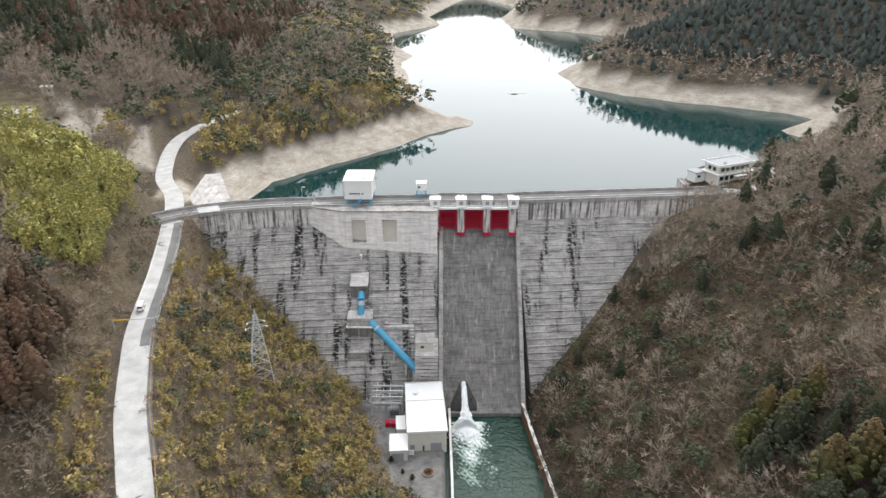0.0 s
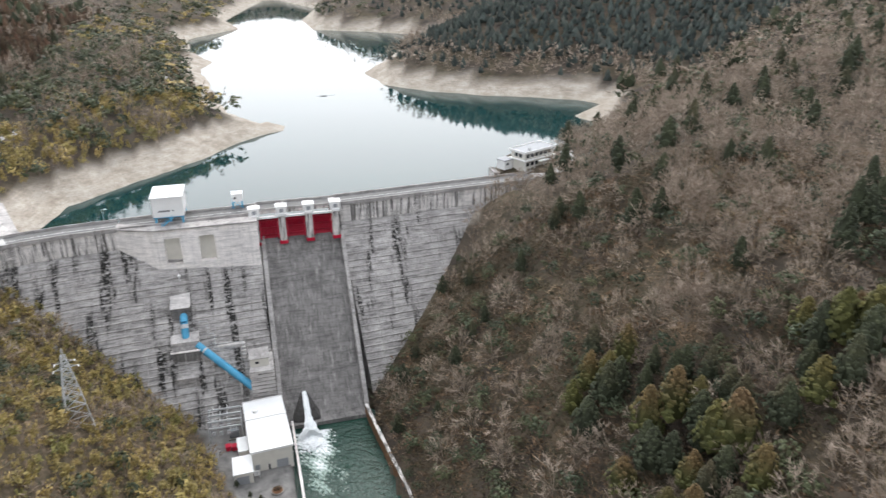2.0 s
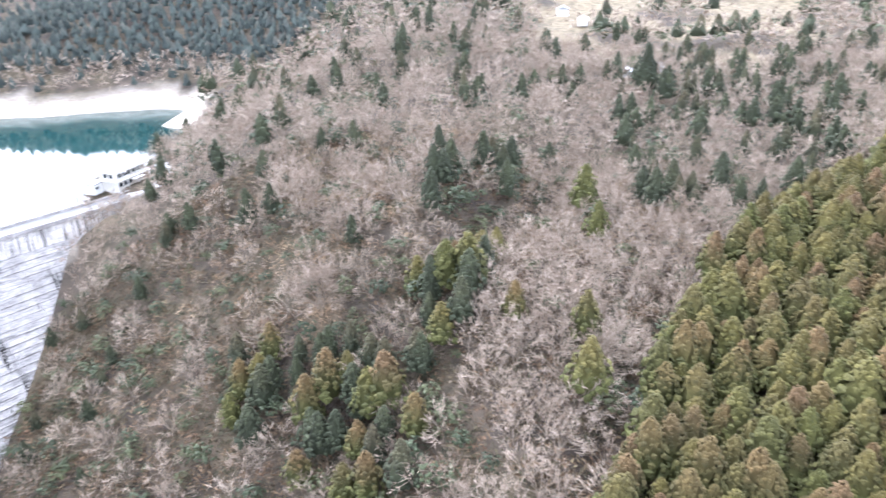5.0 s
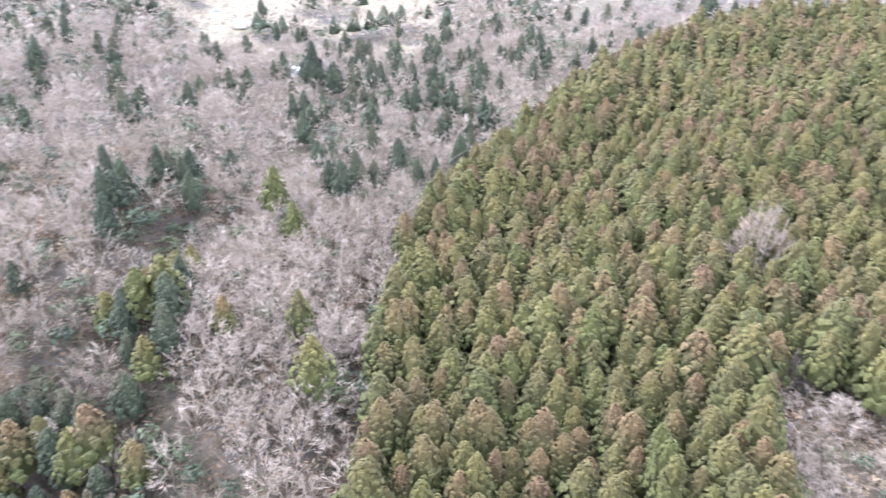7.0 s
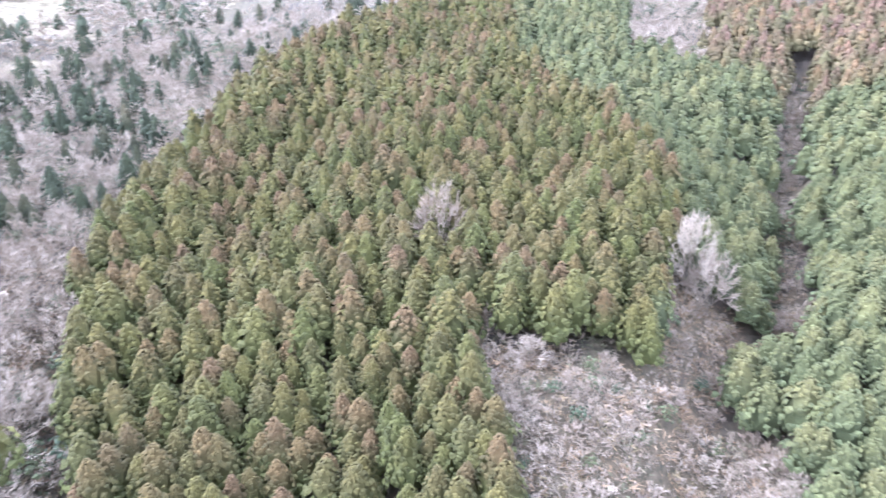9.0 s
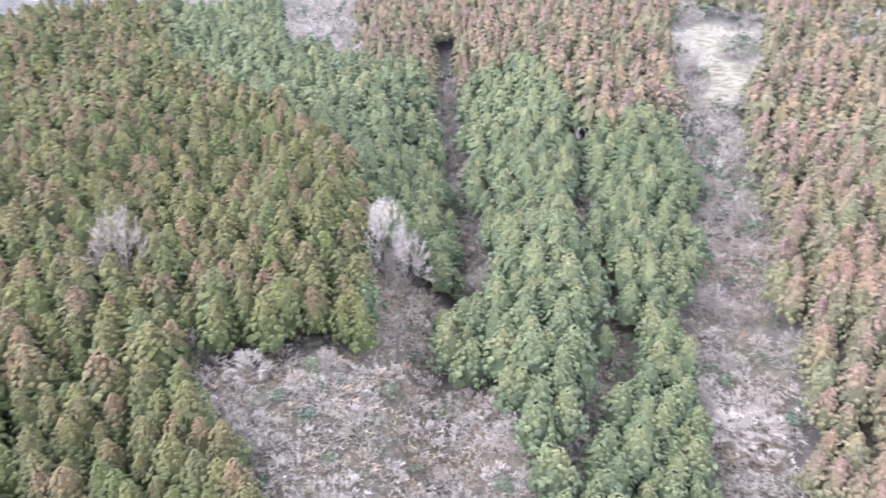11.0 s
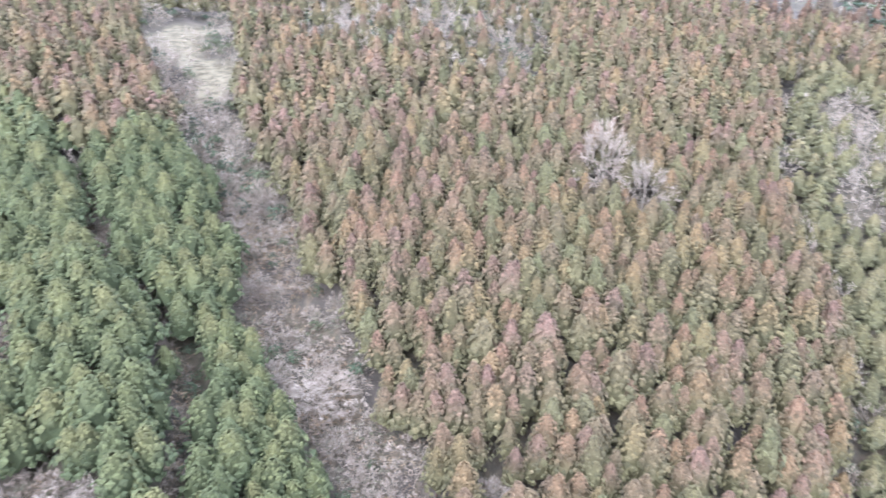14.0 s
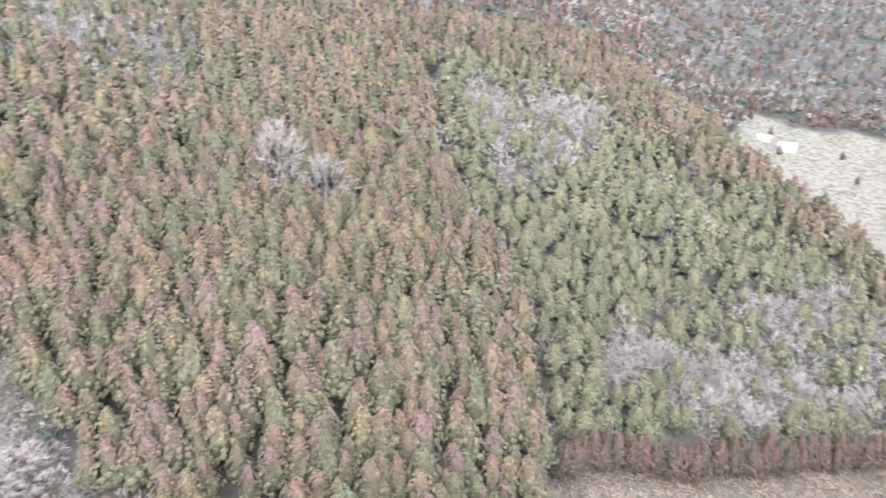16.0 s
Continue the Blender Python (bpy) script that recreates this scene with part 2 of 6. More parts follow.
PALE_BRUSH = leafy("pale_brush", [(0.0, (0.308, 0.213, 0.133)), (0.5, (0.235, 0.156, 0.094)), (0.8, (0.360, 0.260, 0.165)), (1.0, (0.181, 0.146, 0.074))], 0.95, 0.7)
# brush for the right bank, with the slope's shade mixed into its colours
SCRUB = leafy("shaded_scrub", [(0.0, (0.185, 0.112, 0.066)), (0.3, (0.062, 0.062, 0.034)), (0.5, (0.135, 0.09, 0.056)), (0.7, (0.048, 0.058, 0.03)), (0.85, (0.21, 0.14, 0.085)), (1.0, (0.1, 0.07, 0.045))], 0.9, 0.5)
# distant conifers: haze is put into the foliage colour, paler and bluer
HAZED_CONIFER = leafy("hazed_conifer_foliage", [(0.0, (0.054, 0.068, 0.060)), (0.5, (0.070, 0.082, 0.066)), (0.8, (0.089, 0.086, 0.070)), (1.0, (0.061, 0.074, 0.063))], 0.85, 0.7, (0.045, 0.057, 0.051))




# ---------------------------------------------------------------- lie of the land (numpy, metres; crest road at 0)
LAKE_Z, RIVER_Z = -15.0, -63.0
RINGS = np.array([0, 40, 80, 130, 190, 260, 350, 500, 800, 1400, 3000], float)
# height of the ground along bearings (degrees clockwise from the dam), at the distances in RINGS
RIGHT_BANK = {
    0: (-50, -50, -50, -40, -30, -10, 5, 8, 10, 20, 120),
    18: (-50, -50, -48, -40, -25, -2, 5, 8, 40, 60, 140),
    27: (-50, -45, -34, -20, -8, 8, 12, 8, 75, 110, 150),
    35: (-50, -40, -15, 2, 13, 25, 30, 4, 85, 130, 160),
    45: (-50, -30, -5, 10, 21, 33, 47, 52, 90, 140, 170),
    60: (-50, -30, -4, 6, 15, 24, 33, 40, 60, 110, 170),
    75: (-50, -30, -8, 3, 14, 23, 31, 40, 62, 120, 180),
}
SIDE_VALLEY = {
    90: (-50, -30, -6, 6, 18, 31, 42, 54, 82, 130, 180),
    105: (-50, -26, 2, 12, 21, 32, 45, 60, 92, 140, 180),
    119: (-50, -28, 0, 9, 20, 33, 47, 64, 95, 140, 180),
    128: (-50, -34, -12, -4, 7, 20, 38, 58, 95, 140, 180),
    138: (-50, -34, -8, 3, 17, 33, 49, 66, 98, 140, 180),
    151: (-50, -42, -22, -9, 7, 25, 44, 62, 95, 140, 180),
}
DOWNSTREAM = {
    165: (-50, -45, -26, -9, 12, 32, 49, 67, 98, 140, 180),
    180: (-50, -48, -30, -12, 9, 30, 47, 64, 90, 130, 170),
    195: (-50, -52, -40, -20, 0, 21, 38, 53, 75, 110, 160),
    206: (-50, -56, -50, -42, -20, 3, 22, 38, 60, 100, 150),
    216: (-50, -60, -57, -52, -42, -18, 3, -35, -40, 60, 140),
    223: (-50, -60, -60, -58, -52, -42, -24, -66, -62, 55, 140),
    234: (-50, -60, -62, -62, -61, -62, -67, -68, -60, 50, 130),
    262: (-50, -60, -62, -60, -55, -45, -20, 10, 50, 90, 150),
}
LEFT_BANK = {
    292: (-50, -50, -38, -8, 8, 20, 34, 50, 80, 110, 150),
    315: (-50, -46, -18, 6, 20, 34, 45, 58, 80, 110, 150),
    325: (-50, -48, -26, 2, 15, 29, 38, 49, 72, 105, 150),
    331: (-50, -50, -42, -12, 4, 17, 27, 42, 66, 100, 150),
    337: (-50, -50, -48, -26, -6, 3, 9, 24, 52, 95, 150),
    345: (-50, -50, -50, -44, -35, -12, 3, 8, 40, 90, 140),
    353: (-50, -50, -50, -46, -40, -16, 4, 9, 24, 60, 130),
}
columns = {}
for part_of in (RIGHT_BANK, SIDE_VALLEY, DOWNSTREAM, LEFT_BANK):
    columns.update(part_of)
COL_B = np.array(sorted(columns), float)
COL_Z = np.array([columns[b] for b in sorted(columns)], float)

# the waterline of the drawn-down lake, anticlockwise from the dam's left end
LEFT_SHORE = [(-96, 262), (-88, 296), (-80, 324), (-64, 342), (-44, 362), (-27, 382), (-8, 411), (6, 425), (29, 438), (8, 450), (-14, 480), (-25, 560),
              (-32, 620), (-40, 670), (-29, 712), (-52, 780), (-62, 890), (-2, 982), (-22, 1080), (10, 1260), (44, 1420)]
RIGHT_SHORE = [(72, 1420), (122, 1240), (84, 1060), (88, 942), (152, 906), (215, 850), (180, 740), (135, 690), (98, 614), (106, 557), (134, 524), (168, 499),
               (202, 482), (232, 462), (240, 448), (204, 417), (215, 396), (196, 376), (160, 345), (128, 322), (106, 300), (104, 268), (40, 262)]
SHORE = np.array(LEFT_SHORE + RIGHT_SHORE, float)
RIVER_LINE = np.array([(15.5, 225), (15.5, 170), (16, 110), (-10, 50), (-90, -10), (-200, -60), (-330, -140), (-540, -300), (-900, -420)], float)
ROAD_LINE = [(-54, 84, -6.5), (-58, 100, -6), (-63, 112, -5), (-70, 128, -4), (-76.5, 147, -3), (-80.5, 160, -2.4), (-83.5, 174, -2), (-87, 192, -1.3), (-92, 213, -0.8),
             (-97, 232, -0.4), (-101.5, 248, 0), (-107, 262, 0), (-117, 280, 0), (-124, 301, 0), (-131, 330, 0), (-131, 352, 1), (-122, 380, 2.5), (-110, 402, 3.5), (-98, 424, 4)]
ROAD_XY = np.array([p[:2] for p in ROAD_LINE], float)
ROAD_Z = np.array([p[2] for p in ROAD_LINE], float)


# gullies cut into the slopes: bearing and distance down their beds, depth, width
GULLIES = (
    (((62, 235), (57, 206), (52.4, 185), (49.3, 172), (45.5, 162), (41.7, 157), (38.4, 154), (35, 146), (31, 132)), 8.0, 9.0),
    (((128.1, 370), (128.3, 290), (129, 236), (129.6, 208), (131.2, 186), (130, 160)), 9.0, 8.0),
    (((139, 240), (139.9, 215), (140, 184), (142.9, 170), (144.4, 148), (141, 111)), 6.0, 7.0),
    (((149, 330), (149, 260), (152, 205), (153, 175), (156.5, 145), (161.5, 116)), 5.0, 11.0),
    (((193.6, 325), (195, 257), (198.5, 216), (202.1, 197), (204.1, 179), (205.3, 162), (207.4, 138)), 7.0, 7.0),
)
GULLY_XY = [(np.array([(d * np.sin(np.radians(b)), d * np.cos(np.radians(b))) for b, d in bed]), deep, wide) for bed, deep, wide in GULLIES]


def smooth_wave(x, y, size, seed):
    """Cheap rolling noise between -1 and 1."""
    r = np.random.RandomState(seed)
    out = 0
    for k in range(7):
        a, w, p = r.uniform(0, 2 * np.pi), r.uniform(0.6, 1.7) / size, r.uniform(0, 2 * np.pi)
        out = out + np.sin((x * np.cos(a) + y * np.sin(a)) * w * 2 * np.pi + p)
    return out / 3.2


def along(x, y, line):
    """Distance to a line of corners, and how far along it (in corners)."""
    best, where = np.full(np.shape(x), 1e9), np.zeros(np.shape(x))
    for k in range(len(line) - 1):
        a, d = line[k], line[k + 1] - line[k]
        s = np.clip(((x - a[0]) * d[0] + (y - a[1]) * d[1]) / (d @ d), 0, 1)
        dist = np.hypot(x - a[0] - s * d[0], y - a[1] - s * d[1])
        nearer = dist < best
        best, where = np.where(nearer, dist, best), np.where(nearer, k + s, where)
    return best, where


def inside(x, y, ring):
    odd = np.zeros(np.shape(x), bool)
    for (x0, y0), (x1, y1) in zip(ring, np.roll(ring, -1, 0)):
        cross = ((y0 > y) != (y1 > y)) & (x < (x1 - x0) * (y - y0) / ((y1 - y0) if y1 != y0 else 1e-9) + x0)
        odd ^= cross
    return odd


def shore_distance(x, y):
    """Metres from the lake's waterline; negative on the water."""
    wob = 3.0 * smooth_wave(x, y, 45, 5) + 1.2 * smooth_wave(x, y, 14, 6)
    d, _ = along(x, y, np.vstack([SHORE, SHORE[:1]]))
    return np.where(inside(x, y, SHORE), -d, d + np.minimum(d * 0.2, 1.0) * wob)


def cubic(p0, p1, p2, p3, t):
    return p1 + 0.5 * t * (p2 - p0 + t * (2 * p0 - 5 * p1 + 4 * p2 - p3 + t * (3 * (p1 - p2) + p3 - p0)))


def height(x, y, parts=False):
    x, y = np.asarray(x, float), np.asarray(y, float)
    b, d = np.degrees(np.arctan2(x, y)) % 360, np.hypot(x, y)
    n = len(COL_B)
    i = (np.searchsorted(COL_B, b, "right") - 1) % n
    lo, hi = COL_B[i], COL_B[(i + 1) % n]
    s = ((b - lo) % 360) / ((hi - lo) % 360)
    j = np.clip(np.searchsorted(RINGS, d, "right") - 1, 0, len(RINGS) - 2)
    r = np.clip((d - RINGS[j]) / (RINGS[j + 1] - RINGS[j]), 0, 1)

    def ringed(col):
        p1, p2 = COL_Z[col % n, j], COL_Z[col % n, j + 1]
        return p1 + (p2 - p1) * r

    z = cubic(ringed(i - 1), ringed(i), ringed(i + 1), ringed(i + 2), s)
    rough = np.clip((d - 60) / 120, 0, 1)
    z = z + rough * (2.2 * smooth_wave(x, y, 60, 1) + 1.0 * smooth_wave(x, y, 21, 2)) + np.clip((d - 400) / 500, 0, 1) * 9 * smooth_wave(x, y, 240, 3)
    for bed, deep, wide in GULLY_XY:
        z = z - deep * np.exp(-(along(x, y, bed)[0] / wide) ** 2)
    # the river's bed and the flat by the power station
    rd, _ = along(x, y, RIVER_LINE)
    flat = np.clip(-x / 10 + 0.4, 0, 1) * np.clip((y - 150) / 12, 0, 1)
    half = np.where(y > 60, 15.5, 13.0) + flat * np.clip(17 + (y - 175) * 0.33, 15, 30)
    z = np.minimum(z, -60.2 + np.maximum(rd - half, 0) * 0.85)
    z = np.where((rd < 15.3) & (y < 222), -67.0, z)
    # the lake's shore
    sd = shore_distance(x, y)
    bank = np.where(sd > 24, LAKE_Z + 12 + (sd - 24) * 0.42, LAKE_Z + 0.5 * sd)
    near = (y > 255) & (sd < 400)
    z = np.where(near, np.minimum(z, bank), z)
    # upstream land never dips under the full lake
    z = np.where((y > 262) & (d < 1400) & (b < 40) | (y > 262) & (b > 325), np.maximum(z, np.minimum(bank, -2.0)), z)
    # the road's bench
    td, tk = along(x, y, ROAD_XY)
    tz = np.interp(tk, np.arange(len(ROAD_Z)), ROAD_Z) - 0.25
    w = np.clip((12 - td) / 6.5, 0, 1)
    w = w * w * (3 - 2 * w)
    z = z * (1 - w) + tz * w
    # the terrace of the office by the dam's right end
    w = np.clip((26 - np.hypot(x - 124, y - 283)) / 8, 0, 1)
    z = z * (1 - w) + 1.2 * w
    # the car park's terrace above the road
    w = np.clip(np.minimum.reduce([(330.6 - b) * 6.0, d - 310, 376 - d, (b - 312) * 6.0]) / 7, 0, 1)
    z = z * (1 - w) + 25.0 * w
    return (z, sd, td, rd) if parts else z


def part(name, bm, material, parent=None, label=""):
    """Links a bmesh as one mesh object, under a thing where one is given."""
    me = bpy.data.meshes.new(name)
    bm.to_mesh(me)
    bm.free()
    me.materials.append(material)
    ob = new(name, me)
    if parent is not None:
        ob.parent = parent
    if label:
        ob["label"] = label
    return ob


def mesh_of(name, verts, faces, material, tint=None, smooth=False, extra=()):
    """A mesh object from arrays, quick for large meshes; faces all have the same number of corners."""
    verts, faces = np.asarray(verts, np.float32), np.asarray(faces, np.int32)
    me = bpy.data.meshes.new(name)
    me.vertices.add(len(verts))
    me.vertices.foreach_set("co", verts.ravel())
    me.loops.add(faces.size)
    me.loops.foreach_set("vertex_index", faces.ravel())
    me.polygons.add(len(faces))
    me.polygons.foreach_set("loop_start", np.arange(len(faces), dtype=np.int32) * faces.shape[1])
    me.polygons.foreach_set("use_smooth", np.full(len(faces), smooth))
    for key, values in (*((("tint", tint),) if tint is not None else ()), *extra):
        me.attributes.new(key, "FLOAT", "POINT").data.foreach_set("value", np.asarray(values, np.float32))
    me.update(calc_edges=True)
    me.materials.append(material)
    return new(name, me)


# ---------------------------------------------------------------- ground: one sheet to the horizon
def field_mask(x, y):
    """Open straw-coloured fields: the terraces down the valley and the plateau."""
    b, d = np.degrees(np.arctan2(x, y)) % 360, np.hypot(x, y)
    edge = 2.5 * smooth_wave(x, y, 120, 21)
    low = (b > 217 + edge) & (b < 250) & (d > 350 + 8 * edge) & (d < 690 + 30 * edge)
    high = (b > 56 + edge) & (b < 76 + edge) & (d > 430 + 20 * edge) & (d < 620 + 30 * edge)
    track = (np.abs(b - 148 + 2.5 * edge * 0.4) < 2.4) & (d > 320 + 12 * edge) & (d < 420)
    park = (b > 314) & (b < 330.3) & (d > 314) & (d < 370 + 3 * edge)
    return low | high | track | park


def rock_mask(x, y):
    """The bare pale rock face between the car park and the road."""
    b, d = np.degrees(np.arctan2(x, y)) % 360, np.hypot(x, y)
    w = smooth_wave(x, y, 17, 31) + 0.7 * smooth_wave(x, y, 7, 32)
    return (b > 330.6) & (b < 336.6) & (d > 312) & (d < 368) & (w > -0.25)


def yard_mask(x, y):
    return (x > -31) & (x < 2.2) & (y > 120) & (y < 226) & (height(x, y) < -59)


def build_ground():
    n_az, n_r = 600, 220
    az = np.linspace(0, 2 * np.pi, n_az, endpoint=False)
    rr = np.concatenate([[0.0], 10 * (3200 / 10) ** (np.arange(n_r) / (n_r - 1.0))])
    R, A = np.meshgrid(rr, az, indexing="ij")
    x, y = R * np.sin(A), R * np.cos(A)
    z, sd, td, rd = height(x.ravel(), y.ravel(), True)
    fx = field_mask(x.ravel(), y.ravel())
    low = fx & (y.ravel() < 0) & (z < -40)
    z = np.where(low, np.floor(z / 1.1) * 1.1 + 0.5, z)
    grows = land_cover(x.ravel(), y.ravel())[0]
    slope = (x.ravel() < -15) & (x.ravel() > -100) & (y.ravel() < 245) & (y.ravel() > 60) & np.isin(grows, (5, 6, 7, 8, 12))
    thatch = np.where((grows == 11) | slope, 1.0, np.where(grows == 8, 0.4, np.where((grows == 7) & (y.ravel() < 240), 0.1, 0.0))) * (np.hypot(x.ravel(), y.ravel()) < 420)
    shore = np.clip((20 - sd) / 3, 0, 1) * (y.ravel() > 255) * (np.hypot(x.ravel() - 124, y.ravel() - 283) > 33)
    shore = np.maximum(shore, rock_mask(x.ravel(), y.ravel()) * 0.8)
    i = np.arange(n_r)[:, None] * n_az
    k = np.arange(n_az)[None]
    k2 = (k + 1) % n_az
    faces = np.stack([i + k, i + n_az + k, i + n_az + k2, i + k2], -1).reshape(-1, 4)
    ob = mesh_of("ground", np.stack([x.ravel(), y.ravel(), z], -1), faces, GROUND, smooth=True,
                 extra=(("shore", shore), ("thatch", thatch), ("field", fx.astype(float)), ("yard", yard_mask(x.ravel(), y.ravel()).astype(float))))
    tagged(ob, "steep hillsides of leaf litter and bare pale lake shore", "ground", kind="structure")


def sheet(name, ring, z, material, label, category):
    bm = bmesh.new()
    bm.faces.new([bm.verts.new((px, py, z)) for px, py in ring])
    bmesh.ops.triangulate(bm, faces=bm.faces[:])
    return tagged(part(name, bm, material), label, category, kind="structure")


lake_ring = [(-110, 256)] + [(px - 40, py) for px, py in LEFT_SHORE[1:]] + [(px + 60, py) for px, py in RIGHT_SHORE[:-3]] + [(140, 262)]
sheet("lake_water", lake_ring[::-1], LAKE_Z, LAKE, "still dark green reservoir water mirroring a white sky", "water")
river_ring = [(-1.5, 226), (32, 226), (34, 150), (34, 100), (12, 40), (-80, -28), (-194, -78), (-322, -157), (-534, -318), (-895, -440),
              (-905, -400), (-548, -282), (-338, -122), (-206, -42), (-100, 8), (-30, 62), (0, 115)]
sheet("river_water", river_ring[::-1], RIVER_Z, RIVER, "rippled green river water below the dam", "water")


# ---------------------------------------------------------------- woods
RNG = np.random.RandomState(7)


class Plant:
    """Triangles of one plant: crown and wood apart."""

    def __init__(self):
        self.v, self.f = [], []

    def add(self, verts, faces):
        base = sum(len(v) for v in self.v)
        self.v.append(np.asarray(verts, float))
        self.f.append(np.asarray(faces, int) + base)

    def arrays(self):
        return np.concatenate(self.v), np.concatenate(self.f)


def stick(plant, a, b, r0, r1, sides=3):
    a, b = np.asarray(a, float), np.asarray(b, float)
    d = (b - a) / (np.linalg.norm(b - a) + 1e-9)
    u = np.cross(d, (0.3, 0.9, 0.2))
    u /= np.linalg.norm(u)
    w = np.cross(d, u)
    ang = np.arange(sides) * 2 * np.pi / sides
    ring = np.cos(ang)[:, None] * u + np.sin(ang)[:, None] * w
    f = []
    for k in range(sides):
        q = (k + 1) % sides
        f += [(k, q, sides + k), (q, sides + q, sides + k)]
    plant.add(np.vstack([a + ring * r0, b + ring * r1]), f)


def cedar_crown(r, clumps, size=1.0, base=0.3, width=0.215, blunt=0.78, levels=4):
    """A blunt cone of small foliage clumps round a dark heart, 1 high."""
    p = Plant()
    lean = r.normal(0, 0.012, 2)

    def radius(h):
        t = (1.0 - h) / (1.0 - base)
        return width * min(1.0, t / 0.8) ** blunt * (1 - 0.8 * max(0.0, t - 0.8)) + 0.012

    hs, n = np.linspace(base, 0.96, levels), 5
    v, f = [], []
    for h in hs:
        for k in range(n):
            a = k * 2 * np.pi / n + h * 3
            q = radius(h) * (0.8 * r.uniform(0.8, 1.15) if clumps else r.uniform(0.6, 1.2))
            v.append((q * np.cos(a) + lean[0] * h, q * np.sin(a) + lean[1] * h, h))
    for i in range(len(hs) - 1):
        for k in range(n):
            a, b = i * n + k, i * n + (k + 1) % n
            f += [(a, b, a + n), (b, b + n, a + n)]
    p.add(v, f)
    lobes = r.uniform(0, 6.28, 3)
    for k in range(clumps):  # none on the farthest, whose ragged cones are enough
        u = (k + r.uniform()) / clumps
        h = base + (1 - base) * (u ** 0.8) * 0.985
        a = k * 2.39996 + r.uniform(-0.5, 0.5)
        swell = 1 + 0.09 * np.sin(2 * a + lobes[0] + 9 * h) + 0.08 * np.sin(3 * a + lobes[1] - 16 * h) + 0.07 * np.sin(a + lobes[2] + 30 * h)
        rad = radius(h) * swell * r.uniform(0.9, 1.06)
        c, sn = np.cos(a), np.sin(a)
        out = np.array((c, sn, 0.75 + 0.9 * u))
        out /= np.linalg.norm(out)
        t = np.array((-sn, c, r.normal(0, 0.3)))
        t /= np.linalg.norm(t)
        up = np.cross(out, t)
        g = (0.019 + 0.15 * rad) * r.uniform(0.75, 1.3) * size
        pos = np.array((c * rad + lean[0] * h, sn * rad + lean[1] * h, h))
        p.add([pos + t * g, pos + up * g * 0.9 - out * g * 0.2, pos - t * g, pos - up * g * 1.1 - out * g * 0.35, pos + out * g * 0.38],
              [(0, 1, 4), (1, 2, 4), (2, 3, 4), (3, 0, 4)])
    return p.arrays()


def leaf_crown(r, lobes, leaves, size, low=0.25, flat=0.8):
    """A broad crown of leaf clumps in several lobes, about 1 high and 1 wide."""
    p = Plant()
    centres = [(r.uniform(-0.22, 0.22), r.uniform(-0.22, 0.22), r.uniform(low + 0.12, 0.8)) for _ in range(lobes)]
    for k in range(leaves):
        c = np.array(centres[k % lobes])
        d = r.normal(size=3)
        d /= np.linalg.norm(d)
        if d[2] < -0.35:
            d[2] *= -1
        pos = c + d * np.array((0.27, 0.27, 0.22 * flat)) * r.uniform(0.75, 1.08)
        t = np.cross(d, r.normal(size=3))
        t /= np.linalg.norm(t)
        w = np.cross(d, t)
        s = size * r.uniform(0.6, 1.3)
        p.add([pos + t * s, pos + w * s * 0.7 + d * s * 0.25, pos - t * s * r.uniform(0.6, 1.1), pos - w * s * 0.7 + d * s * 0.1, pos + d * s * 0.5],
              [(0, 1, 4), (1, 2, 4), (2, 3, 4), (3, 0, 4)])
    return p.arrays()


def plume_crown(r, plumes, blades, leaf=1.0):
    """Bamboo: nodding plumes of narrow leaf sprays, 1 high."""
    p = Plant()
    for k in range(plumes):
        a = r.uniform(0, 6.28)
        foot = np.array((r.normal(0, 0.12), r.normal(0, 0.12), 0.3))
        top = foot + (np.cos(a) * 0.16, np.sin(a) * 0.16, r.uniform(0.45, 0.7))
        for q in range(blades):
            u = r.uniform(0.15, 1)
            c = foot + (top - foot) * u + r.normal(0, 0.045 * (1.3 - u), 3)
            d = r.normal(size=3) * (1, 1, 0.5) + (0, 0, -0.45)
            d /= np.linalg.norm(d)
            w = np.cross(d, r.normal(size=3))
            w /= np.linalg.norm(w)
            s = r.uniform(0.04, 0.085) * leaf
            p.add([c - d * s * 0.5 - w * s * 0.3, c - d * s * 0.3 + w * s * 0.35, c + d * s, c + d * s * 0.1 - w * s * 0.25], [(0, 1, 2), (0, 2, 3)])
    return p.arrays()


